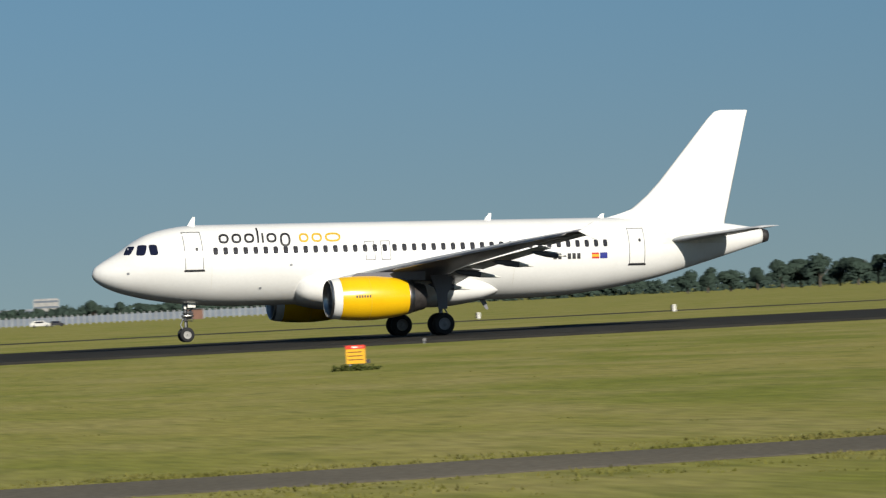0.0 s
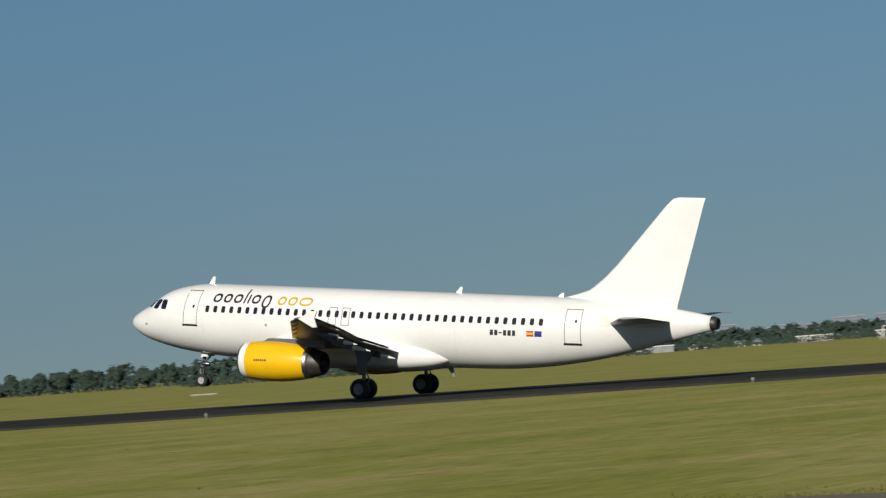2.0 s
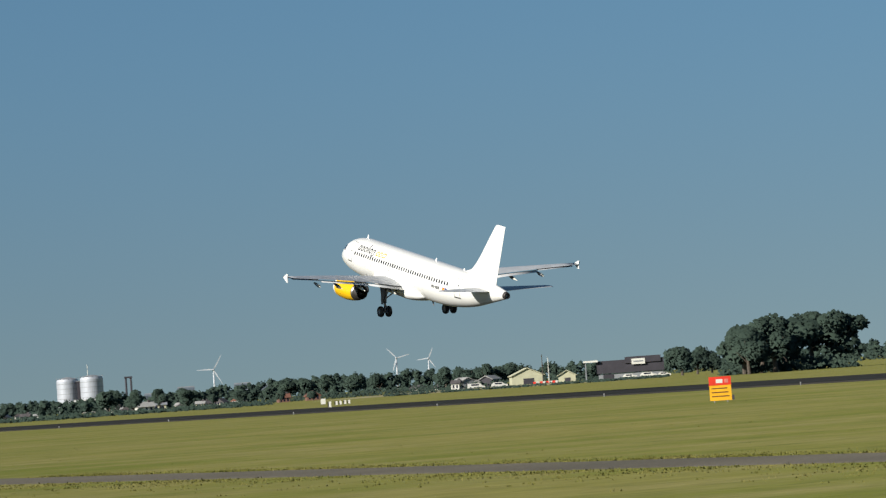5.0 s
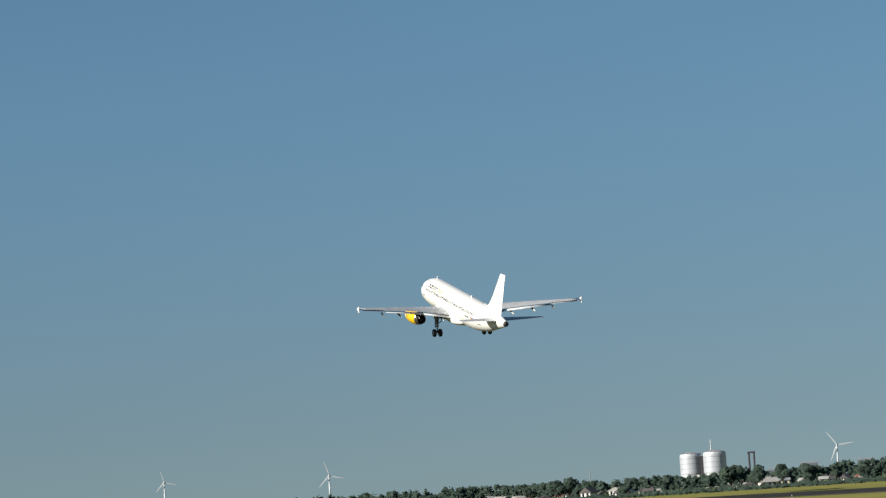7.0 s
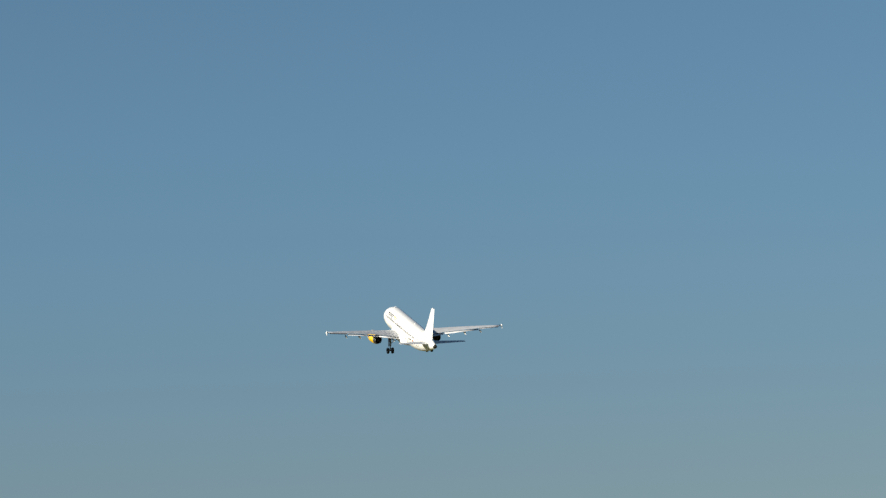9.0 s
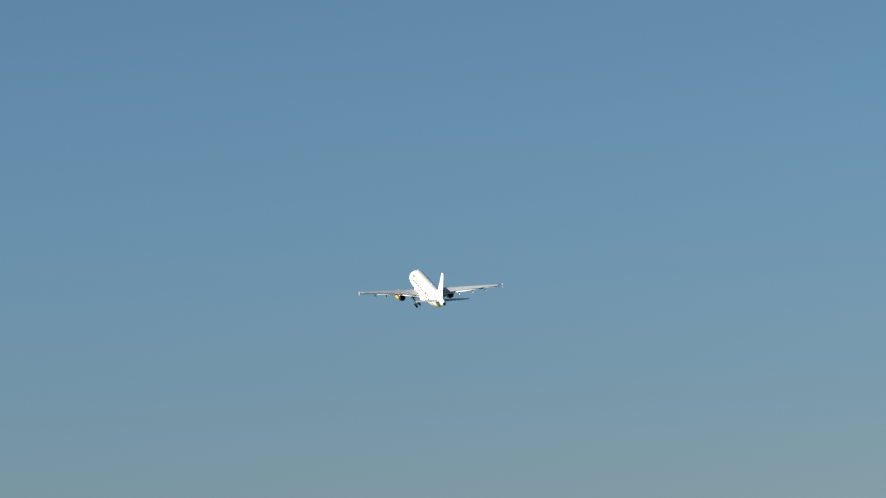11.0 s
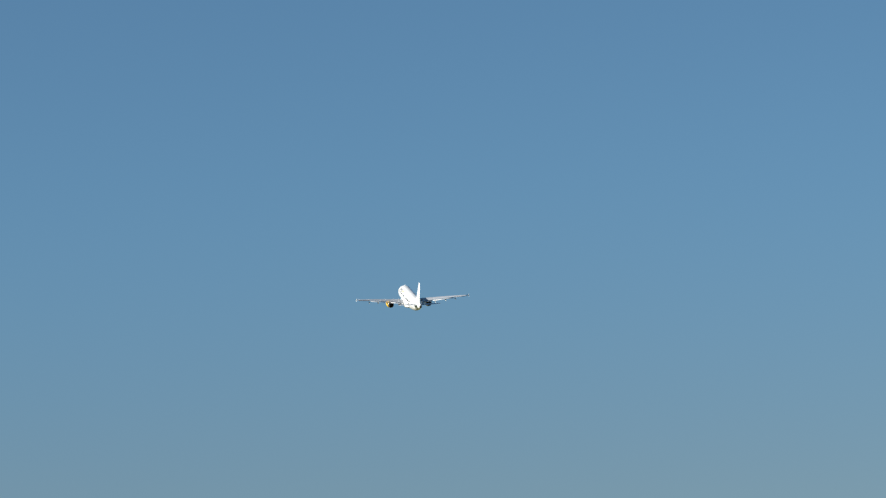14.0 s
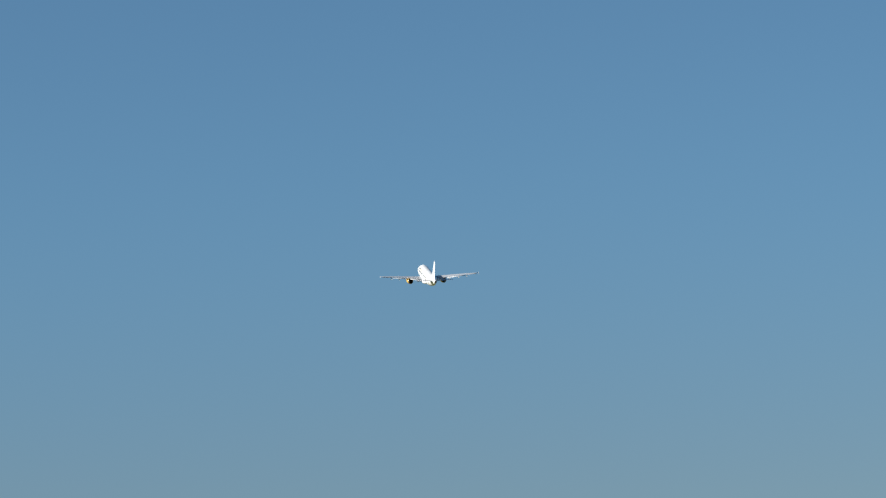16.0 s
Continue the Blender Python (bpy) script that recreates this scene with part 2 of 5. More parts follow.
def strip(name, x0, x1, y0, y1, z, material, label, category, wave=0.0, step=6.0):
    bm = bmesh.new()
    k = max(1, int((x1 - x0) / step))
    top = []
    for i in range(k + 1):
        x = x0 + (x1 - x0) * i / k
        top.append([(x, y0 + wave * noise.noise((x * 0.35, 1, 0)), 0.001), (x, y0 + 0.1 + wave * noise.noise((x * 0.35, 1, 0)), z),
                    (x, y1 - 0.1 + wave * noise.noise((x * 0.3, 7, 0)), z), (x, y1 + wave * noise.noise((x * 0.3, 7, 0)), 0.001)])
    loft(top, closed=False, bm=bm)
    return tagged(part(name, bm, material), label, category, kind="structure")


ground()
RUNWAY_Y = 192.1
strip("runway", -2600, 1500, RUNWAY_Y - 23.7, RUNWAY_Y + 21.5, 0.12, ASPHALT, "long dark asphalt runway across the grass", "runway", 0.25, 8)
strip("taxiway", -95, 900, 304, 315, 0.03, TAXI, "thin dark asphalt taxiway beyond the runway", "taxiway", 0.3, 8)
strip("path", -420, 130, 41.0, 44.6, 0.015, PATH, "worn grey asphalt perimeter path in the grass", "path", 0.22, 0.8)


# ---- airliner ----
OX, ZC = 17.71, 4.0                 # main gear behind the nose tip; height of the fuselage's axis
TOP = ((0, -.28), (.06, -.10), (.15, .04), (.5, .30), (1, .58), (1.5, .86), (2.05, 1.24), (3, 1.72), (4, 1.98), (5, 2.12), (6, 2.17), (28, 2.15), (30, 2.09), (33, 1.92), (35.2, 1.70), (37.2, 1.40))
LOW = ((0, -.30), (.06, -.47), (.15, -.60), (.5, -.86), (1, -1.10), (1.5, -1.28), (2.05, -1.43), (3, -1.64), (4, -1.80), (5, -1.91), (6.5, -2.03), (8, -2.07), (22.3, -2.07), (25, -2.0), (26.9, -1.84), (30.4, -1.28), (33.8, -.38), (37.2, .60))
WIDE = ((0, .02), (.06, .20), (.15, .34), (.5, .66), (1, .95), (1.5, 1.17), (2.05, 1.38), (3, 1.66), (4, 1.83), (5, 1.92), (6, 1.975), (22, 1.975), (25, 1.93), (28, 1.72), (31, 1.30), (34, .80), (36, .50), (37.2, .36))


def smooth_interp(x, table):
    """Monotone cubic through the table, so that the skin shows no facets."""
    xs, ys = [r[0] for r in table], [r[1] for r in table]
    if x <= xs[0]:
        return ys[0]
    if x >= xs[-1]:
        return ys[-1]
    i = max(k for k in range(len(xs) - 1) if xs[k] <= x)
    h = [xs[k + 1] - xs[k] for k in range(len(xs) - 1)]
    s = [(ys[k + 1] - ys[k]) / h[k] for k in range(len(xs) - 1)]

    def slope(k):
        if k == 0:
            return s[0]
        if k == len(xs) - 1:
            return s[-1]
        return 0.0 if s[k - 1] * s[k] <= 0 else 2 * s[k - 1] * s[k] / (s[k - 1] + s[k])

    u = (x - xs[i]) / h[i]
    a, b = slope(i) * h[i], slope(i + 1) * h[i]
    return (2 * u**3 - 3 * u**2 + 1) * ys[i] + (u**3 - 2 * u**2 + u) * a + (3 * u**2 - 2 * u**3) * ys[i + 1] + (u**3 - u**2) * b


def section(x):
    if x < 6:
        x = x - 0.19 * (1 - x / 6)
    t, l, w = smooth_interp(x, TOP), smooth_interp(x, LOW), smooth_interp(x, WIDE)
    return (t + l) / 2, (t - l) / 2, w


def skin(x, z, side=-1, off=0.012):
    """The point of the fuselage's skin at x from the nose and height z over the axis, off outside it."""
    c, hh, w = section(x)
    s = max(-0.99, min(0.99, (z - c) / hh))
    y = w * math.sqrt(1 - s * s)
    n = Vector((0, y / (w * w), (z - c) / (hh * hh))).normalized()
    return Vector((x - OX, side * (y + n.y * off), ZC + z + n.z * off))


def decal(bm, x0, x1, z0, z1, side=-1, off=0.012, nx=1, nz=3, lean=0.0):
    """A flat-laid patch on the skin."""
    g = [[bm.verts.new(skin(x0 + (x1 - x0) * i / nx + lean * (z0 + (z1 - z0) * j / nz - z0), z0 + (z1 - z0) * j / nz, side, off)) for j in range(nz + 1)] for i in range(nx + 1)]
    for i in range(nx):
        for j in range(nz):
            q = (g[i][j], g[i + 1][j], g[i + 1][j + 1], g[i][j + 1])
            bm.faces.new(q if side < 0 else q[::-1])
    return bm


def rounded_decal(bm, x0, x1, z0, z1, side=-1, off=0.012, r=0.45, lean=0.0):
    xc, zc, a, b = (x0 + x1) / 2, (z0 + z1) / 2, (x1 - x0) / 2, (z1 - z0) / 2
    pts = []
    for i in range(20):
        t = 2 * math.pi * i / 20
        c, s = math.cos(t), math.sin(t)
        e = 2 / (2 + 4 * (1 - r))
        pts.append((xc + a * math.copysign(abs(c) ** e, c), zc + b * math.copysign(abs(s) ** e, s)))
    vs = [bm.verts.new(skin(x + lean * (z - zc), z, side, off)) for x, z in pts]
    mid = bm.verts.new(skin(xc, zc, side, off))
    for i in range(20):
        f = (mid, vs[i], vs[(i + 1) % 20])
        bm.faces.new(f if side < 0 else f[::-1])
    return bm


def foil(x, y, z, chord, thick, n=14, twist=0.0):
    """A wing section as a closed ring in the plane of constant y."""
    up, low = [], []
    for i in range(n + 1):
        u = 0.5 - 0.5 * math.cos(math.pi * i / n)
        t = 5 * thick * (0.2969 * math.sqrt(u) - 0.126 * u - 0.3516 * u * u + 0.2843 * u**3 - 0.1036 * u**4)
        camber = 0.02 * (1 - (2 * u - 1) ** 2)
        for lst, sgn in ((up, 1), (low, -1)):
            px, pz = u * chord, (camber + sgn * t) * chord
            lst.append((x + px * math.cos(twist) + pz * math.sin(twist) - OX, y, z - px * math.sin(twist) + pz * math.cos(twist)))
    return up + low[-2:0:-1]


def wing_z(y):
    y = abs(y) - 1.95
    return 2.96 + 0.138 * y + 0.09 * math.sin(math.pi * min(1, max(0, y) / 14.95))


LEAD = ((0.6, 11.6), (1.95, 12.3), (16.9, 20.45))
TRAIL = ((0.6, 18.55), (1.95, 18.55), (6.4, 18.75), (16.9, 21.85))


def wing(plane, side):
    ys = (0.6, 1.95, 3.0, 4.6, 6.4, 8.5, 11, 13.5, 15.6, 16.9)
    rings = []
    for y in ys:
        a, b = interp(y, LEAD), interp(y, TRAIL)
        full = b - a
        rings.append(foil(a, side * y, wing_z(y), full * 0.97, 0.128 - 0.0022 * y, twist=radians(0.1 - 0.17 * y)))
    bm = loft(rings)
    # faces turned down keep the darker grey: the underside's shade is in the colour
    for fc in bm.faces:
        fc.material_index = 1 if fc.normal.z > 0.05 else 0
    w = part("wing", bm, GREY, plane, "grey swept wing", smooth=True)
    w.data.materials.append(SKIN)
    for y0, y1 in ((2.15, 6.3), (6.5, 12.6)):
        rr = []
        for y in (y0, (y0 + y1) / 2, y1):
            b = interp(y, TRAIL)
            c = 1.25 - 0.045 * y
            rr.append(foil(b - c * 0.55, side * y, wing_z(y) - 0.08, c, 0.11, 8, radians(9)))
        part("flap", loft(rr), UPPER, w, "pale lowered trailing-edge flap", smooth=True)
    rr = [foil(interp(y, TRAIL) - 0.62, side * y, wing_z(y) - 0.02, 0.66, 0.10, 8, radians(4)) for y in (12.75, 16.3)]
    part("aileron", loft(rr), SKIN, w, smooth=True)
    for y0, y1 in ((2.4, 5.2), (6.3, 9.0), (9.05, 11.6), (11.65, 14.2), (14.25, 16.5)):
        rr = [foil(interp(y, LEAD) - 0.22, side * y, wing_z(y) - 0.14, 0.62, 0.16, 8, radians(-16)) for y in (y0, y1)]
        part("slat", loft(rr), STEEL, w, "bare metal leading-edge slat", smooth=True)
    for y, ln in ((3.4, 2.3), (7.2, 2.5), (10.2, 2.2), (13.0, 1.7)):
        b = interp(y, TRAIL)
        prof = [(0, .02), (.25, .10), (.8, .16), (1.4, .15), (ln - .5, .09), (ln, .02)]
        fr = spun(prof, b - OX - ln * 0.62, side * y, wing_z(y) - 0.42, 12)
        bmesh.ops.rotate(fr, cent=(b - OX - ln * .6, side * y, wing_z(y) - .42), matrix=Matrix.Rotation(radians(8), 3, "Y"), verts=fr.verts)
        fair = part("flap_track_fairing", fr, GREY, w, "grey pointed flap track fairing", smooth=True)
        fair.data.materials.append(PALE)
        for fc in fair.data.polygons:
            fc.material_index = 1 if fc.center.x > b - OX + .05 else 0
    # arrow-shaped fence on the tip
    bm = bmesh.new()
    zt = wing_z(16.9)
    out = [(20.75, 0.0), (21.52, 0.44), (21.86, 0.45), (21.72, 0.05), (21.88, -0.40), (21.62, -0.42)]
    a = [(x - OX, side * 16.90, zt + z) for x, z in out]
    b = [(x - OX, side * 16.98, zt + z) for x, z in out]
    part("wingtip_fence", loft([a, b], bm=bm), WHITE, w, "white arrow-shaped wingtip fence")


def engine(plane, side):
    y, z, x = side * 5.75, 2.12, 11.1 - OX
    eng = part("engine_cowl", spun([(.55, 1.06), (.9, 1.10), (1.6, 1.135), (2.4, 1.13), (3.2, 1.06), (3.8, .97), (4.2, .88)], x, y, z, 40), YELLOW, plane, "glossy yellow engine cowl", smooth=True)
    part("inlet_ring", spun([(.56, 1.055), (.3, 1.03), (.16, 1.0), (.12, .97)], x, y, z, 40), WHITE, eng, "white inlet ring", smooth=True)
    part("inlet_lip", spun([(.13, .985), (.04, .955), (0, .91), (.05, .86), (.3, .80), (.9, .80)], x, y, z, 40), STEEL, eng, "polished metal inlet lip", smooth=True)
    part("fan", spun([(.7, .28), (.85, .80), (.9, .80)], x, y, z, 32), BLACK, eng, "dark fan face")
    part("spinner", spun([(.42, .01), (.55, .15), (.75, .29)], x, y, z, 20), SHEDGREY, eng, smooth=True)
    part("nozzle_ring", spun([(4.14, .895), (4.18, .893), (4.42, .83), (4.43, .80)], x, y, z, 40), STEEL, eng, "bare metal ring behind the cowl", smooth=True)
    part("nozzle", spun([(4.18, .865), (4.6, .77), (5.1, .64), (5.15, .60), (4.6, .60)], x, y, z, 32), BURNT, eng, "heat-stained exhaust nozzle", smooth=True)
    part("exhaust_plug", spun([(4.6, .5), (5.1, .3), (5.35, .05)], x, y, z, 20), BLACK, eng, smooth=True)
    # seam between the cowl halves
    part("cowl_seam", spun([(2.03, 1.1365), (2.04, 1.139), (2.05, 1.1365)], x, y, z, 40), GOLD, eng)
    bm = bmesh.new()
    a = [(x + 1.1, y - .16, z + 1.0), (x + 1.1, y + .16, z + 1.0), (x + 1.6, y + .16, z + 1.28), (x + 1.6, y - .16, z + 1.28)]
    b = [(x + 5.2, y - .12, z + .85), (x + 5.2, y + .12, z + .85), (x + 5.2, y + .12, z + 1.3), (x + 5.2, y - .12, z + 1.3)]
    part("pylon", loft([a, b], bm=bm), GREY, eng, "grey engine pylon")
    # small plain bars where the cowl carries its mark
    bm = bmesh.new()
    for i in range(6):
        s = 1.22 + i * 0.14
        for a0, a1 in ((1, 7),):
            pts = []
            for ss, aa in ((s, a0), (s + 0.075, a0), (s + 0.075, a1), (s, a1)):
                r = 1.145
                ang = radians(aa)
                pts.append(bm.verts.new((x + ss, y + side * math.cos(ang) * r, z + math.sin(ang) * r)))
            bm.faces.new(pts)
    tagged(part("cowl_mark", bm, INK, eng, "small row of plain dark bars"), kind="stuff")


def tail(plane):
    rings = []
    for z, a, b in ((1.3, 28.6, 35.05), (2.0, 28.9, 35.17), (2.35, 29.42, 35.26), (2.75, 30.0, 35.36), (3.3, 30.68, 35.49), (4.0, 31.38, 35.66), (7.4, 34.3, 36.5), (7.75, 34.68, 36.6), (7.84, 35.0, 36.6)):
        c = b - a
        ring = foil(a, 0, 0, c, 0.105, 12)
        rings.append([(p[0], p[2] - 0.02 * c * (1 - (2 * ((p[0] + OX - a) / c) - 1) ** 2), ZC + z) for p in ring])
    f = part("fin", loft(rings), WHITE, plane, "tall plain white tail fin", smooth=True)
    # dorsal fillet running into the fuselage's back
    rr = []
    for i in range(9):
        u = i / 8
        x = 26.6 + 3.5 * u
        h = 1.96 + 0.74 * u ** 2.0
        w = 0.03 + 0.13 * u
        rr.append([(x - OX, -w, ZC + 1.7), (x - OX, -w * .8, ZC + (1.7 + h) / 2), (x - OX, -0.02 - w * .2, ZC + h), (x - OX, 0.02 + w * .2, ZC + h), (x - OX, w * .8, ZC + (1.7 + h) / 2), (x - OX, w, ZC + 1.7)])
    part("dorsal_fillet", loft(rr), WHITE, f, smooth=True)
    for side in (-1, 1):
        rr = []
        for y in (0.4, 1.0, 3.5, 6.0, 6.22):
            a, b = np.interp(y, (0.4, 6.0, 6.22), (31.15, 34.25, 34.5)), np.interp(y, (0.4, 6.22), (34.9, 35.75))
            rr.append(foil(float(a), side * y, ZC + 0.70 + 0.095 * y, float(b - a), 0.095, 10, radians(-4)))
        part("tailplane", loft(rr), SKIN, plane, "grey tailplane", smooth=True)
        bm = bmesh.new()
        decal(bm, 31.0, 34.9, 0.65, 1.25, side, 0.01, 6, 2)
        part("tailplane_root_plate", bm, PALE, plane)
    for side in (-1, 1):
        bm = bmesh.new()
        decal(bm, 22.4, 22.43, -1.3, 1.3, side, .011, 1, 8)
        part("skin_joint", bm, PALE, plane)
        bm = bmesh.new()
        decal(bm, 6.05, 6.075, -1.2, 1.6, side, .011, 1, 8)
        part("skin_joint", bm, PALE, plane)
    part("exhaust_tip", spun([(0, .40), (.18, .37), (.37, .31), (.37, .22), (.1, .2)], 37.18 - OX, 0, ZC + 1.0, 20), BURNT, plane, "dark auxiliary exhaust tip", smooth=True)


def wheel(parent, x, y, z, r, w, side):
    """One wheel: a rounded tyre with a pale rim."""
    t = part("tyre", spun([(-w * .5, r * .55), (-w * .5, r * .82), (-w * .38, r * .95), (-w * .18, r), (w * .18, r), (w * .38, r * .95), (w * .5, r * .82), (w * .5, r * .55)], x, y, z, 28, axis="y"), RUBBER, parent, "black rubber tyre", smooth=True)
    part("rim", spun([(-w * .4, .02), (-w * .3, r * .2), (-w * .2, r * .45), (-w * .48, r * .57), (w * .48, r * .57), (w * .2, r * .45), (w * .3, r * .2), (w * .4, .02)], x, y, z, 24, axis="y"), CONCRETE if r < 0.5 else DARKGREY, t, "metal wheel rim", smooth=True)


def gears(plane):
    out = []
    # nose gear: its origin is the hinge
    hx, hz = 5.07 - OX, 2.45
    g = empty("nose_gear", pose(hx, 0, hz))
    g.parent = plane
    bm = bmesh.new()
    rod(bm, (0, 0, 0), (0, 0, -1.2), .11)
    rod(bm, (0, 0, -1.1), (0, 0, -1.95), .07)
    rod(bm, (0, -.30, -1.95), (0, .30, -1.95), .06)
    rod(bm, (0.05, 0, -.9), (.9, 0, -.05), .05)
    part("strut", bm, DARKGREY, g, "dark grey nose gear strut", smooth=True)
    bm = spun([(-.24, .03), (-.20, .07), (.05, .10), (.26, .09), (.38, .05), (.42, .02)], 0, -.10, -.98, 14)
    box(bm, -.12, .30, -.02, .20, -1.12, -.90)
    part("steering_unit", bm, STEEL, g, "bright metal steering unit with pipes", smooth=True)
    bm = bmesh.new()
    for z0 in (-.82, -1.2):
        rod(bm, (-.2, -.16, z0), (.36, -.16, z0 - .05), .025, seg=8)
    rod(bm, (.02, -.14, -.3), (.06, -.14, -1.7), .022, seg=8)
    part("hydraulic_line", bm, BLACK, g)
    bm = bmesh.new()
    rod(bm, (-.08, 0, -1.0), (-.28, 0, -1.45), .035)
    rod(bm, (-.28, 0, -1.45), (-.06, 0, -1.85), .035)
    part("torque_link", bm, SHEDGREY, g)
    bm = box(bmesh.new(), -.12, .0, -.2, .2, -.62, -.40)
    part("light_bracket", bm, PALE, g, "pale bracket with taxi lights")
    for s in (-1, 1):
        part("gear_door", box(bmesh.new(), .03, .45, s * .37, s * .40, -.55, .05), PALE, g, "pale nose gear door")
    for s in (-1, 1):
        wheel(g, 0, s * .25, -1.95, .385, .22, s)
    out.append(("nose", g, (hx, 0, hz)))
    for side in (-1, 1):
        hy, hz = side * 3.80, 3.12
        g = empty("main_gear", pose(0, hy, hz))
        g.parent = plane
        bm = bmesh.new()
        rod(bm, (0, 0, 0), (0, 0, -1.5), .17)
        rod(bm, (0, 0, -1.4), (0, 0, -2.42), .11)
        rod(bm, (0, -.48, -2.42), (0, .48, -2.42), .09)
        rod(bm, (0, 0, -1.1), (0, -side * 1.5, -.1), .07)
        rod(bm, (.1, 0, -.9), (.8, 0, 0), .06)
        part("strut", bm, DARKGREY, g, "dark grey main gear strut", smooth=True)
        door = [(-.62, .10), (.60, .10), (.52, -.55), (.30, -.85), (.26, -1.65), (-.22, -1.65), (-.30, -.75)]
        bm = loft([[(x, side * .30, z) for x, z in door], [(x, side * .34, z) for x, z in door]])
        part("gear_door", bm, GREY, g, "broad grey leg door")
        bm = bmesh.new()
        rod(bm, (.12, 0, -1.45), (.36, 0, -1.9), .04)
        rod(bm, (.36, 0, -1.9), (.1, 0, -2.3), .04)
        part("torque_link", bm, SHEDGREY, g)
        for s in (-1, 1):
            wheel(g, 0, s * .45, -2.42, .58, .42, s)
        out.append(("left" if side < 0 else "right", g, (0, hy, hz)))
    return out


def ring_decal(bm, x0, x1, z0, z1, stroke, side=-1, off=0.014, lean=0.0):
    """A hollow rounded shape laid on the skin."""
    xc, zc, a, b = (x0 + x1) / 2, (z0 + z1) / 2, (x1 - x0) / 2, (z1 - z0) / 2
    loops = []
    for k in (0, stroke):
        pts = []
        for i in range(28):
            t = 2 * math.pi * i / 28
            c, d = math.cos(t), math.sin(t)
            x, z = xc + (a - k) * math.copysign(abs(c) ** .8, c), zc + (b - k) * math.copysign(abs(d) ** .8, d)
            pts.append(bm.verts.new(skin(x + lean * (z - z0), z, side, off)))
        loops.append(pts)
    for i in range(28):
        j = (i + 1) % 28
        f = (loops[0][i], loops[0][j], loops[1][j], loops[1][i])
        bm.faces.new(f if side < 0 else f[::-1])
    return bm


def lettering(plane, x0, shapes, z0, height, stroke, material, label, side=-1, lean=0.12, gap=0.14):
    """A row of plain rings and bars in the place of a painted word; the shapes give width, kind and how far they reach up and down."""
    x = x0
    for width, kind, up, down in shapes:
        bm = bmesh.new()
        a, b = z0 - down, z0 + height + up
        if kind == "bar":
            decal(bm, x, x + width, a, b, side, 0.014, 1, 5, lean)
        else:
            ring_decal(bm, x, x + width, a, b, stroke, side, 0.014, lean)
        part("painted_shape", bm, material, plane, label)
        x += width + gap


def outline(bm, x0, x1, z0, z1, side, w=0.035):
    for q in ((x0, x0 + w, z0, z1), (x1 - w, x1, z0, z1)):
        decal(bm, *q, side, 0.012, 1, 6)
    for q in ((x0, x1, z0, z0 + w), (x0, x1, z1 - w, z1)):
        decal(bm, *q, side, 0.012, 3, 1)


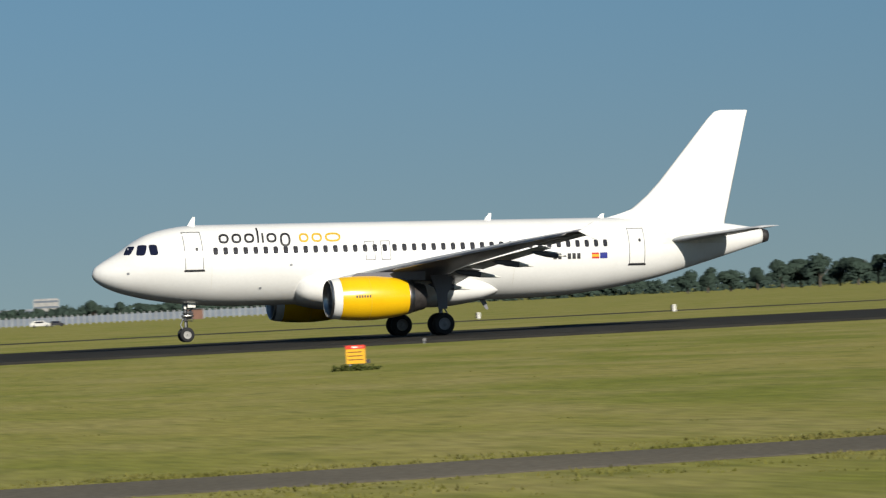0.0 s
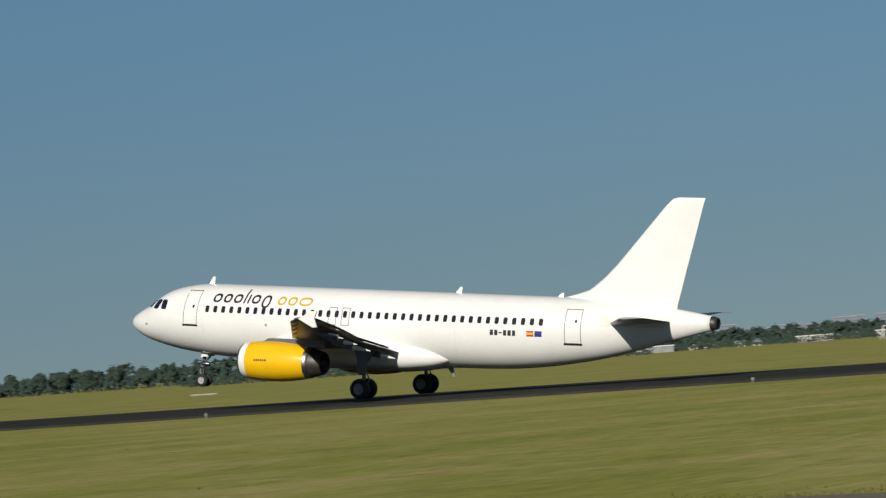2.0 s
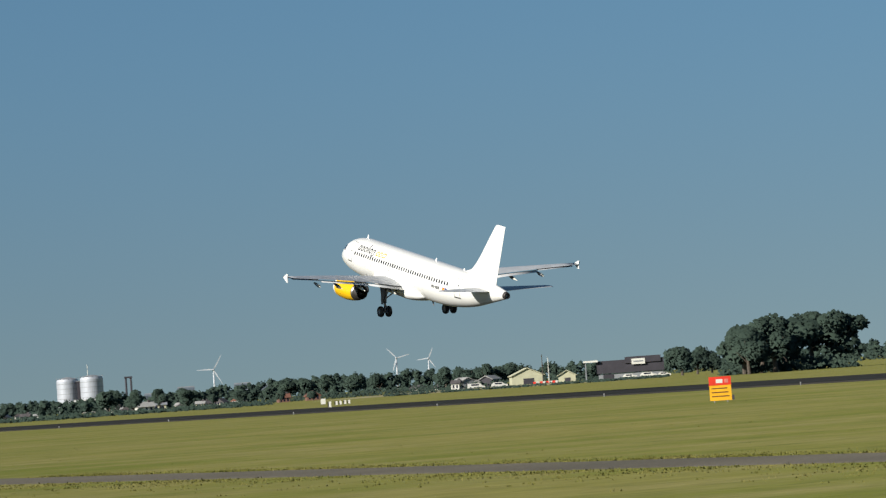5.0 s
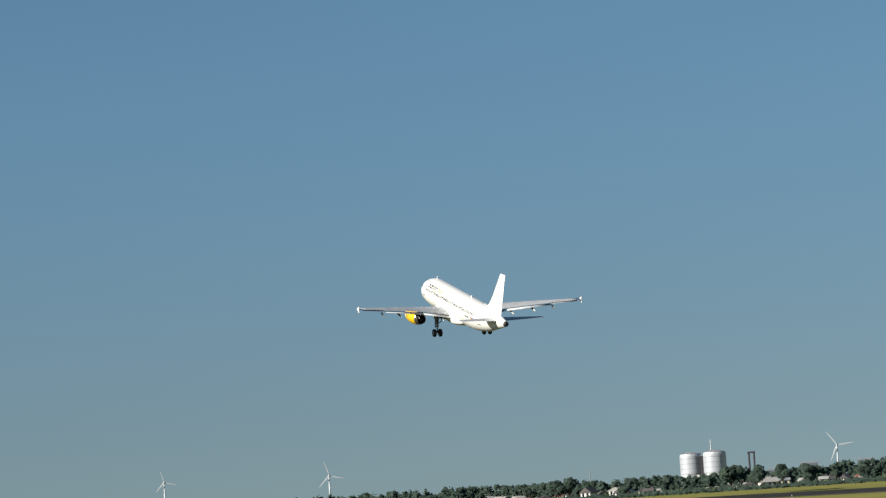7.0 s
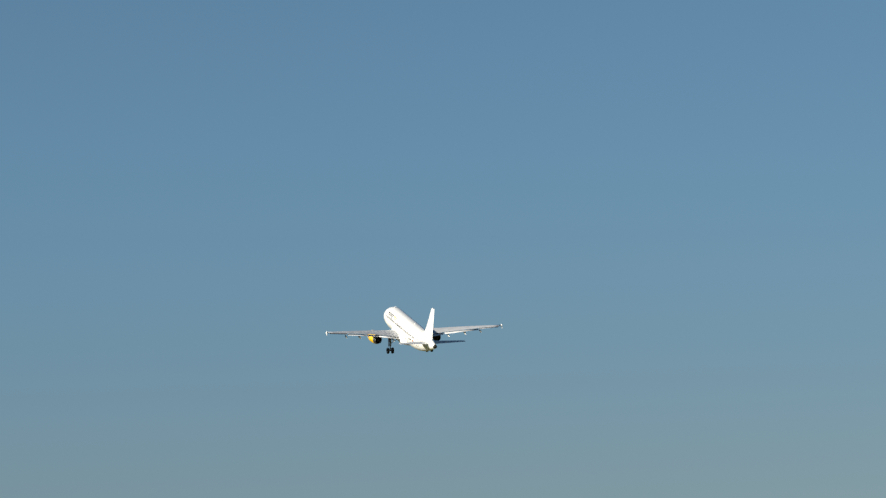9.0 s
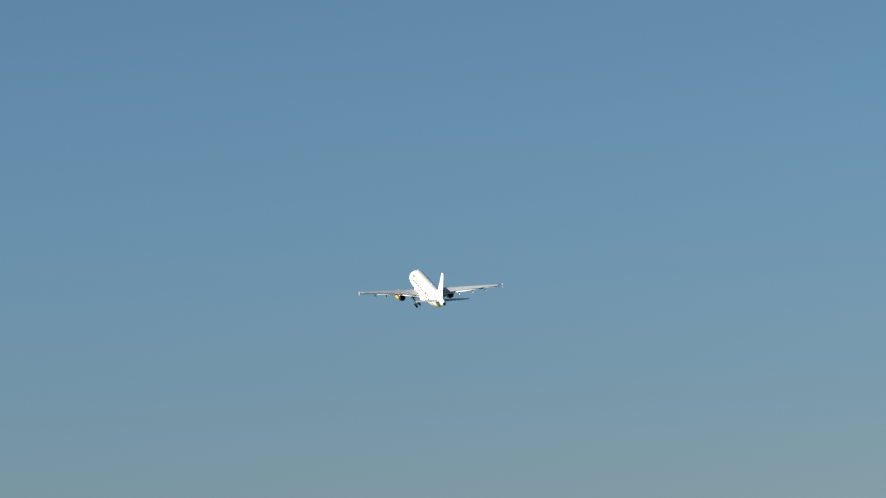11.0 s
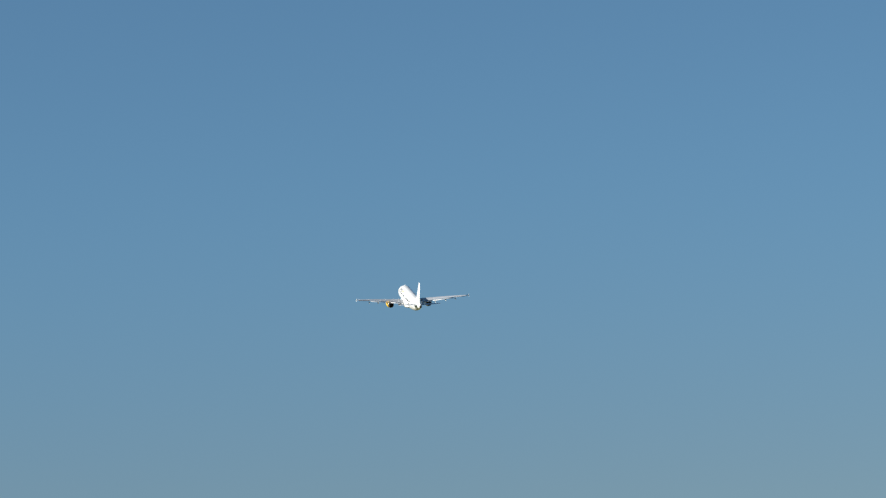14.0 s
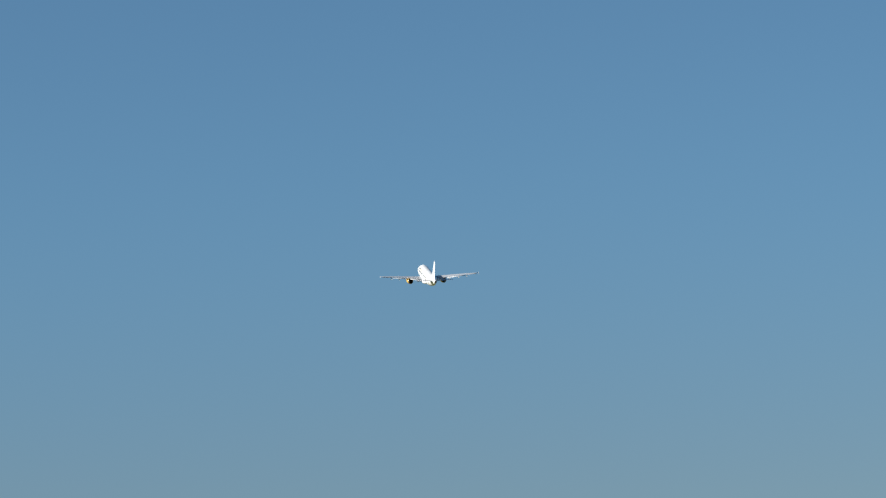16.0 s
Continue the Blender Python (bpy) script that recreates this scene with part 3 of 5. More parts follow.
def airliner():
    plane = empty("airliner")
    tagged(plane, "white twin-engine jet airliner with yellow engines, taking off", "airplane")
    xs = sorted({*np.linspace(.187, .6, 10), *np.linspace(.6, 6.5, 31), *np.linspace(6.5, 22, 24), *np.linspace(22, 37.2, 40)})
    rings = []
    for x in xs:
        c, hh, w = section(float(x))
        rings.append([(x - OX, math.cos(a) * w, ZC + c + math.sin(a) * hh) for a in (2 * math.pi * i / 56 for i in range(56))])
    part("fuselage", loft(rings), WHITE, plane, "white painted fuselage", smooth=True)
    rr = []
    up = ((10.45, -1.0), (10.7, -.50), (11.2, -.24), (12.2, -.12), (15, -.20), (18.5, -.52), (20.5, -.80), (21.5, -1.10), (22.0, -1.45))
    down = ((10.45, -1.5), (10.8, -1.95), (11.5, -2.2), (13, -2.42), (18.5, -2.42), (20.5, -2.2), (21.5, -1.9), (22.0, -1.62))
    half = ((10.45, 1.2), (10.7, 1.75), (11.2, 2.06), (12.2, 2.26), (18.5, 2.30), (20.5, 1.85), (22.0, 1.1))
    for x in np.linspace(10.45, 22.0, 44):
        a, b, w = smooth_interp(x, up), smooth_interp(x, down), smooth_interp(x, half)
        ring = []
        for j in range(40):
            c, d = math.cos(2 * math.pi * j / 40), math.sin(2 * math.pi * j / 40)
            ring.append((x - OX, w * math.copysign(abs(c) ** .72, c), ZC + (a + b) / 2 + (a - b) / 2 * math.copysign(abs(d) ** .72, d)))
        rr.append(ring)
    part("belly_fairing", loft(rr), WHITE, plane, "white bulging belly fairing", smooth=True)
    for side in (-1, 1):
        wing(plane, side)
        engine(plane, side)
    tail(plane)
    for side in (-1, 1):
        # cockpit panes
        for x0, x1, z0, z1, ln in ((1.84, 2.16, .66, 1.10, .72), (2.34, 2.78, .62, 1.16, .34), (2.93, 3.34, .62, 1.17, -.05)):
            bm = rounded_decal(bmesh.new(), x0, x1, z0, z1, side, 0.014, 0.3, ln)
            part("cockpit_window", bm, GLASS, plane, "dark cockpit window")
        # cabin panes
        for i in range(41):
            x = 6.3 + i * 0.533
            part("cabin_window", rounded_decal(bmesh.new(), x - .125, x + .125, .56, .94, side, 0.013, 0.5), CABIN, plane)
        for x0, x1, z0, z1 in ((4.68, 5.64, -.2, 1.78), (29.0, 29.95, -.38, 1.52)):
            bm = bmesh.new()
            outline(bm, x0, x1, z0, z1, side)
            d = part("door", bm, LINE, plane, "closed white cabin door with thin outline")
            part("door_sill", decal(bmesh.new(), x0 - .05, x1 + .05, z0 - .07, z0 + .015, side, .03, 4, 1), BLACK, d, "black door sill")
            part("door_window", rounded_decal(bmesh.new(), x0 + .58, x0 + .72, .78, .95, side, .014), BLACK, d)
        for x0 in (14.3, 15.15):
            bm = bmesh.new()
            outline(bm, x0, x0 + .52, .12, 1.12, side, .035)
            part("exit_hatch", bm, LINE, plane, "overwing exit hatch outline")
        for x, z in ((1.75, -.35), (8.6, -1.25), (10.2, -.1)):
            part("skin_port", rounded_decal(bmesh.new(), x, x + .14, z, z + .12, side, .013), SHEDGREY, plane)
    # plain shapes where the company's name is painted
    word = [(.54, "ring", 0, 0), (.52, "ring", 0, 0), (.54, "ring", 0, 0), (.10, "bar", .28, 0), (.10, "bar", 0, 0), (.54, "ring", 0, 0), (.56, "ring", 0, .22)]
    lettering(plane, 6.52, word, 1.14, .50, .11, INK, "row of plain dark rings and bars above the windows", gap=.15)
    lettering(plane, 10.80, [(.52, "ring", 0, 0), (.56, "ring", 0, 0), (.84, "ring", 0, 0)], 1.12, .48, .10, GOLD, "row of plain ochre rings above the windows", gap=.16)
    bm = bmesh.new()
    for i in range(6):
        decal(bm, 24.6 + i * .27, 24.6 + i * .27 + .19, -.06 if i != 2 else .06, .24 if i != 2 else .13, -1, .014, 1, 2)
    part("registration_mark", bm, INK, plane, "short row of dark bars")
    for z0, z1, m in ((0, .09, RED), (.09, .22, FLAGYEL), (.22, .31, RED)):
        part("flag_stripe", decal(bmesh.new(), 26.80, 27.22, z0 - .06, z1 - .06, -1, .014, 2, 1), m, plane)
    part("blue_flag", decal(bmesh.new(), 27.28, 27.70, -.06, .25, -1, .014, 2, 2), BLUE, plane, "small dark blue flag")
    # blade aerials and back lights
    for x, h in ((5.55, .46), (21.7, .38), (28.05, .26)):
        bm = bmesh.new()
        z = ZC + smooth_interp(x, TOP) - .04
        a = [(x - .28 - OX, 0, z), (x - .05 - OX, -.035, z), (x + .12 - OX, 0, z), (x - .05 - OX, .035, z)]
        b = [(x + .02 - OX, 0, z + h), (x + .08 - OX, -.015, z + h), (x + .16 - OX, 0, z + h), (x + .08 - OX, .015, z + h)]
        part("blade_aerial", loft([a, b], bm=bm), WHITE, plane, "white blade aerial")
    bm = bmesh.new()
    a = [(21.0 - OX, -.05, ZC - 2.0), (21.35 - OX, -.05, ZC - 2.0), (21.35 - OX, .05, ZC - 2.0), (21.0 - OX, .05, ZC - 2.0)]
    b = [(21.4 - OX, -.02, ZC - 2.6), (21.55 - OX, -.02, ZC - 2.6), (21.55 - OX, .02, ZC - 2.6), (21.4 - OX, .02, ZC - 2.6)]
    part("drain_mast", loft([a, b], bm=bm), DARKGREY, plane)
    part("back_beacon", spun([(0, .16), (.06, .14), (.1, .02)], 17.2 - OX, 0, ZC + 2.06, 14, axis="z"), WHITE, plane, smooth=True)
    return plane, gears(plane)


PLANE, GEARS = airliner()


# ---- trees and woods ----
CLUMP = np.array([(1, 0, 0), (-.5, .87, 0), (-.5, -.87, 0), (0, 0, 1), (0, 0, -.8), (.6, .6, .55)])
CLUMP_F = np.array([(0, 5, 3), (5, 1, 3), (1, 2, 3), (2, 0, 3), (0, 4, 5), (5, 4, 1), (1, 4, 2), (2, 4, 0)])


def clump_mesh(name, centres, sizes, seed, material, facing=None):
    """Many small ragged leaf clumps in one mesh; facing: the way out of the crown at each clump, to which its leaves lean."""
    rng = np.random.default_rng(seed)
    n = len(centres)
    k = len(CLUMP)
    pts = np.repeat(CLUMP[None], n, 0) * rng.uniform(.6, 1.4, (n, k, 1))
    a = rng.uniform(0, 6.283, n)
    c, s = np.cos(a)[:, None], np.sin(a)[:, None]
    x, y = pts[..., 0] * c - pts[..., 1] * s, pts[..., 0] * s + pts[..., 1] * c
    tl = rng.uniform(-.7, .7, n)[:, None]
    z = pts[..., 2] + x * tl
    pts = np.stack([x, y, z * .85], -1) * np.asarray(sizes)[:, None, None] + np.asarray(centres)[:, None]
    faces = (CLUMP_F[None] + (np.arange(n) * k)[:, None, None]).reshape(-1, 3)
    me = bpy.data.meshes.new(name)
    me.vertices.add(n * k)
    me.vertices.foreach_set("co", pts.reshape(-1))
    me.loops.add(faces.size)
    me.loops.foreach_set("vertex_index", faces.reshape(-1).astype(np.int32))
    me.polygons.add(len(faces))
    me.polygons.foreach_set("loop_start", (np.arange(len(faces)) * 3).astype(np.int32))
    me.update(calc_edges=True)
    me.polygons.foreach_set("use_smooth", np.ones(len(faces), bool))
    if facing is not None:
        own = pts - np.asarray(centres)[:, None]
        own /= np.linalg.norm(own, axis=2, keepdims=True) + 1e-6
        out = .42 * np.asarray(facing)[:, None] + .18 * own + np.array((0, 0, .7))
        out /= np.linalg.norm(out, axis=2, keepdims=True) + 1e-6
        me.normals_split_custom_set_from_vertices(out.reshape(-1, 3))
    me.materials.append(material)
    return me


def crown_points(rng, n, w, h, base):
    """Leaf places and sizes of one crown: several overlapping lobes, each a dense heart with small clumps on its skin."""
    lobes = int(rng.integers(6, 10))
    out, size, face = [], [], []
    for i in range(lobes):
        a, r = rng.uniform(0, 6.28), rng.uniform(.05, .34) * w
        cz = base + h * rng.uniform(.25, .78)
        rad = np.array([rng.uniform(.20, .32) * w, rng.uniform(.20, .32) * w, rng.uniform(.16, .26) * h])
        mid = np.array([math.cos(a) * r, math.sin(a) * r, cz])
        v = rng.normal(size=(n // lobes, 3))
        v /= np.linalg.norm(v, axis=1)[:, None]
        core = rng.normal(size=(7, 3))
        core /= np.linalg.norm(core, axis=1)[:, None]
        out += [mid[None], mid + core * rad * .55, mid + v * rad * rng.uniform(.82, 1.0, (len(v), 1))]
        size += [np.array([rad.mean() * .6]), np.full(7, rad.mean() * .46), rng.uniform(.45, 1.2, len(v)) * rad.mean() * .17]
        face += [np.array([(0, 0, .01)]), core, v]
    return np.concatenate(out), np.concatenate(size), np.concatenate(face)


def make_tree(seed, h, w, leaves=1200):
    rng = np.random.default_rng(seed)
    t = empty("tree")
    bm = bmesh.new()
    rod(bm, (0, 0, 0), (0.02 * h, 0, h * .35), .045 * h, .03 * h, 8)
    for i in range(5):
        a = i * 1.26 + rng.uniform(-.3, .3)
        rod(bm, (0.02 * h, 0, h * (.2 + .04 * i)), (math.cos(a) * w * .3, math.sin(a) * w * .3, h * rng.uniform(.5, .75)), .018 * h, .006 * h, 6)
    part("trunk", bm, WOOD, t)
    pts, size, face = crown_points(rng, leaves, w, h * .88, h * .12)
    crown = new("crown", clump_mesh("crown", pts, size, seed + 5, LEAF, face))
    crown.parent = t
    return tagged(t, "broad leafy green tree in summer foliage", "tree", "trees round the airfield")


TREES = [make_tree(11 + i, *hw) for i, hw in enumerate(((9, 8), (9.5, 7), (8.5, 9), (10, 6.5), (8, 8.5), (9, 10)))]
TREE_AT = [   # direction, distance, height
    (-21.0, 1120, 7.2), (-21.3, 1130, 8.4), (-21.65, 1110, 7.8), (-22.05, 1125, 7.4),
    (-22.42, 1210, 9.6), (-22.70, 1215, 10.4), (-22.98, 1205, 10.9), (-23.28, 1220, 10.0), (-23.55, 1212, 10.8), (-23.85, 1218, 10.2), (-24.15, 1210, 10.9), (-24.5, 1215, 10.0),
    (-12.1, 1250, 7.4), (-12.5, 1260, 7.0), (-12.9, 1250, 6.2), (-13.3, 1260, 5.6),
    (56.75, 700, 11.0), (57.02, 690, 9.6), (56.95, 680, 8.0), (56.55, 690, 11.2), (56.4, 700, 11.8), (56.0, 710, 11.6), (55.6, 710, 11.0),
    (57.95, 980, 8.4), (57.72, 1000, 7.6), (57.5, 1000, 6.6), (75.2, 900, 5.5), (75.5, 910, 5.0), (74.9, 930, 4.6),
    (38.05, 760, 5.8), (37.95, 770, 5.9), (38.2, 765, 5.6), (38.4, 770, 4.8), (37.75, 765, 4.9), (39.3, 700, 5.4), (39.6, 705, 5.8), (40.0, 700, 4.6),
    (34.83, 900, 7.3), (34.62, 910, 7.6), (34.95, 905, 6.6), (34.44, 900, 6.4), (37.0, 560, 3.2),
    (69.6, 960, 4.2), (70.3, 955, 3.8), (71.1, 960, 4.4), (71.9, 950, 3.7), (72.6, 960, 4.3), (73.3, 955, 3.9), (73.9, 960, 4.2), (67.6, 950, 4.0), (68.2, 955, 3.6), (65.0, 950, 3.8), (64.6, 955, 4.1), (63.5, 990, 3.0), (64.0, 1000, 3.4),
    (66.2, 900, 6.4), (66.55, 880, 7.2), (65.8, 900, 6.0), (65.4, 920, 5.6), (69.2, 1100, 6.4), (69.0, 1110, 6.7), (68.7, 1100, 5.6),
    (63.6, 1150, 8.2), (63.3, 1160, 8.0), (63.9, 1150, 7.4), (62.9, 1160, 7.6), (62.5, 1170, 7.0), (61.5, 1150, 8.1), (61.2, 1160, 7.6), (60.9, 1155, 7.9), (60.6, 1160, 7.4),
]
rng_t = random.Random(5)
for az in np.arange(43.2, 49.9, 0.34):
    TREE_AT.append((float(az) + rng_t.uniform(-.1, .1), 900 + rng_t.uniform(-20, 20), rng_t.uniform(6.2, 8.4) * (.76 if az < 45.3 else 1)))
for az in np.arange(0.0, 4.9, 0.42):
    TREE_AT.append((float(az) + rng_t.uniform(-.1, .1), 1300 + rng_t.uniform(-20, 20), rng_t.uniform(7, 9)))
for az in np.arange(31.2, 33.9, 0.4):
    TREE_AT.append((float(az), 1300 + rng_t.uniform(-20, 20), rng_t.uniform(7.5, 9)))


def plant_trees():
    for i, (az, dist, h) in enumerate(TREE_AT):
        src = TREES[i % len(TREES)]
        m = place(az, dist, 0, 47 * i)
        s = h / (9, 9.5, 8.5, 10, 8, 9)[i % len(TREES)]
        if i < len(TREES):
            src.matrix_basis, src.scale = m, (s, s, s)
        else:
            t = copy_thing(src, m)
            t.scale = (s, s, s)


plant_trees()

# height of the wood's edge, in degrees over the horizon, by direction
RIDGE = ((-28, .30), (-24, .22), (-20, .16), (-18, .12), (-14.5, .17), (-11, .20), (-8, .27), (-5, .29), (0, .33), (4, .33), (5, .38), (9, .44), (10.6, .50), (11.5, .47), (12.6, .30), (14, .16), (16, .19), (20, .23), (24, .26),
         (25, .34), (28, .39), (30, .38), (31, .34), (32.5, .33), (33.4, .24), (34.2, .12), (36.2, .06), (38.6, .18), (40.2, .27), (42, .27), (43.4, .22), (49, .18), (52, .22), (56, .28), (58.4, .20), (60, .27), (62.4, .32),
         (64.3, .28), (65.5, .20), (66.0, .18), (67.8, .21), (69.2, .24), (71, .24), (73, .24), (75.5, .22), (78, .18), (84, .18), (92, .18))


def woods():
    """Woods and gardens on the horizon as one mass of small clumps."""
    rng = np.random.default_rng(3)
    cs, sz, fs = [], [], []
    az = -28.0
    while az < 92:
        dist = 1480 + rng.uniform(-60, 60)
        top = 2 + dist * math.tan(radians(interp(az, RIDGE))) * rng.uniform(.90, 1.12)
        w = rng.uniform(5, 9)
        a = radians(az)
        pts, size, face = crown_points(rng, 115, w, top * 1.02, -.1 * top)
        low = rng.uniform((-w * .6, -3, 0), (w * .6, 3, top * .55), (26, 3))
        pts, size = np.concatenate([pts, low]), np.concatenate([size, rng.uniform(.4, .8, len(low))])
        face = np.concatenate([face, np.repeat([(0, -.8, .3)], len(low), 0)])
        pts[:, 2] = np.maximum(pts[:, 2], .2)
        c, s = math.cos(a), math.sin(a)
        xy = pts[:, :2] @ np.array([[c, s], [-s, c]])
        pts[:, 0], pts[:, 1] = xy[:, 0] - s * dist, xy[:, 1] + c * dist
        face[:, :2] = face[:, :2] @ np.array([[c, s], [-s, c]])
        cs.append(pts)
        sz.append(size)
        fs.append(face)
        az += math.degrees(w * .42 / dist)
    me = clump_mesh("woods", np.concatenate(cs), np.concatenate(sz), 8, LEAF, np.concatenate(fs))
    tagged(new("woods", me), "dark green belt of trees along the horizon", "trees", kind="stuff")


woods()


def hedges():
    """Low scrub at the foot of the trees and along the banks."""
    rng = np.random.default_rng(9)
    cs, sz, fs = [], [], []
    for a0, a1, d0, d1, h, step in ((43.3, 49.8, 840, 885, 3.0, .02), (38.6, 42.8, 520, 560, 2.0, .03), (64.2, 70.0, 820, 900, 1.1, .03), (70, 76, 900, 980, 1.1, .03), (58.2, 62.4, 880, 930, .5, .035), (55.4, 57.3, 690, 715, 2.6, .015), (58.5, 64.2, 1080, 1120, 2.0, .03), (-8, 10, 1250, 1290, 2.6, .03), (11, 24, 1250, 1300, 3.0, .03), (24, 31, 1000, 1050, 3.0, .03)):
        for az in np.arange(a0, a1, step):
            d = rng.uniform(d0, d1)
            a = radians(az)
            hh = h * rng.uniform(.4, 1.1)
            p = rng.uniform((-1.4, -1.4, .1), (1.4, 1.4, hh), (14, 3))
            cs.append(p + (-math.sin(a) * d, math.cos(a) * d, 0))
            sz.append(rng.uniform(.2, .42, 14))
            fs.append(np.repeat([(math.sin(a) * .7, -math.cos(a) * .7, .4)], 14, 0) + rng.normal(0, .35, (14, 3)))
    me = clump_mesh("scrub", np.concatenate(cs), np.concatenate(sz), 4, LEAF, np.concatenate(fs))
    tagged(new("scrub", me), "low dark green scrub and hedges", "bushes", kind="stuff")


hedges()


# ---- buildings ----
def house(az, dist, w, d, h, roof, wall=RENDER, tiles=ROOFRED, turn=0, label="white house with a tiled roof", cols=3, gable=False):
    t = empty("house", place(az, dist, 0, turn))
    part("wall", box(bmesh.new(), -w / 2, w / 2, 0, d, 0, h), wall, t)
    bm = bmesh.new()
    o = .35
    if gable:
        a = [(-w / 2 - o, -o, h - .15), (0, -o, h + roof), (w / 2 + o, -o, h - .15), (w / 2 + o, -o, h - .4), (-w / 2 - o, -o, h - .4)]
        part("wall_gable", loft([[(-w / 2, -.02, h), (w / 2, -.02, h), (0, -.02, h + roof - .15)], [(-w / 2, .3, h), (w / 2, .3, h), (0, .3, h + roof - .15)]]), wall, t)
        b = [(x, d + o, z) for x, _, z in a]
        a, b = [(x, 0 - .05, z) for x, _, z in a], b
    else:
        a = [(-w / 2 - o, -o, h - .05), (-w / 2 - o, d / 2, h + roof), (-w / 2 - o, d + o, h - .05)]
        b = [(w / 2 + o, y, z) for _, y, z in a]
    rf = part("roof", loft([a, b], bm=bm), tiles, t)
    for c in range(cols):
        x = w * .9 * ((c + .5) / cols - .5)
        part("window", box(bmesh.new(), x - w / cols * .2, x + w / cols * .2, -.06, .1, h * .5 - .4, h * .5 + .55), GLASS, t)
    if dist < 2000 and not gable:
        part("chimney", box(bmesh.new(), w * .2, w * .2 + .6, d / 2 - .3, d / 2 + .3, h + roof * .6, h + roof + .4), ROOFDARK, rf)
    return tagged(t, label, "house", "houses behind the airfield")


def block(az, dist, w, d, h, wall=TOWNGREY, rows=6, cols=6, label="distant grey office block", z=0, turn=0, cat="building"):
    t = empty("office_block", place(az, dist, 0, turn))
    part("wall", box(bmesh.new(), -w / 2, w / 2, 0, d, 0, h), wall, t)
    for r in range(rows):
        zz = h * (r + .45) / rows
        part("window_band", box(bmesh.new(), -w / 2 + .4, w / 2 - .4, -.08, .1, zz, zz + h / rows * .35), BANDS, t)
    part("roof", box(bmesh.new(), -w / 2 + .5, w / 2 - .5, .5, d - .5, h, h + .5), SHEDGREY, t)
    return tagged(t, label, cat, "blocks on the skyline")


def barn(az, dist, w, d, h, roof, wall, tiles, label, turn=0):
    t = empty("barn", place(az, dist, 0, turn))
    ring = [(-w / 2, 0), (w / 2, 0), (w / 2, h), (0, h + roof), (-w / 2, h)]
    part("wall", loft([[(x, 0, z) for x, z in ring], [(x, d, z) for x, z in ring]]), wall, t)
    o = .4
    ring = [(-w / 2 - o, h - .1), (0, h + roof + .12), (w / 2 + o, h - .1), (w / 2 + o, h + .1), (0, h + roof + .32), (-w / 2 - o, h + .1)]
    part("roof", loft([[(x, -o, z) for x, z in ring], [(x, d + o, z) for x, z in ring]]), tiles, t)
    part("door", box(bmesh.new(), -w * .14, w * .2, -.06, .05, 0, h * .72), DARKWALL, t, "dark open barn door")
    return tagged(t, label, "barn")


BANDS = mat("dull_window_band", (0.125, 0.15, 0.185), 0.4, vary=0.1)


def skyline():
    block(-11.38, 1950, 13, 14, 11.5, CONCRETE, 4, 4, "white banded office block behind the fence")
    block(-10.95, 2200, 22, 12, 7, TOWNGREY, 2, 4, "grey far flat-roofed block")
    for az, dist, w, h, wall in ((23.55, 3600, 24, 19, RENDER), (23.3, 3600, 18, 20, TOWNGREY), (23.05, 3700, 26, 16, RENDER), (22.78, 3500, 16, 21, TOWNGREY), (22.4, 3600, 34, 15, TOWNGREY), (21.9, 3500, 30, 17, RENDER), (21.45, 3600, 44, 16, TOWNGREY), (21.05, 3500, 22, 21, RENDER),
                                 (20.85, 3600, 14, 22, TOWNGREY), (20.48, 3500, 14, 22, TOWNGREY), (20.2, 3600, 20, 20, TOWNGREY), (19.9, 3500, 22, 16, RENDER), (36.58, 3300, 13, 16, TOWNGREY), (36.45, 3320, 9, 18, TOWNGREY), (35.41, 3300, 11, 26, TOWNGREY), (36.3, 3400, 40, 12, RENDER),
                                 (40.6, 3000, 26, 19, RENDER), (65.4, 2600, 12, 12, TOWNGREY), (64.55, 2600, 12, 12, TOWNGREY), (64.1, 2600, 16, 10, TOWNGREY), (65.9, 2600, 12, 9, TOWNGREY)):
        block(az, dist, w, 14, h * (1 if az > 30 else .82), TOWNGREY if az < 24 and w > 17 else wall, max(2, int(h / 3.4)), 5, "pale far block on the skyline" if wall is RENDER else "grey far block on the skyline")


skyline()


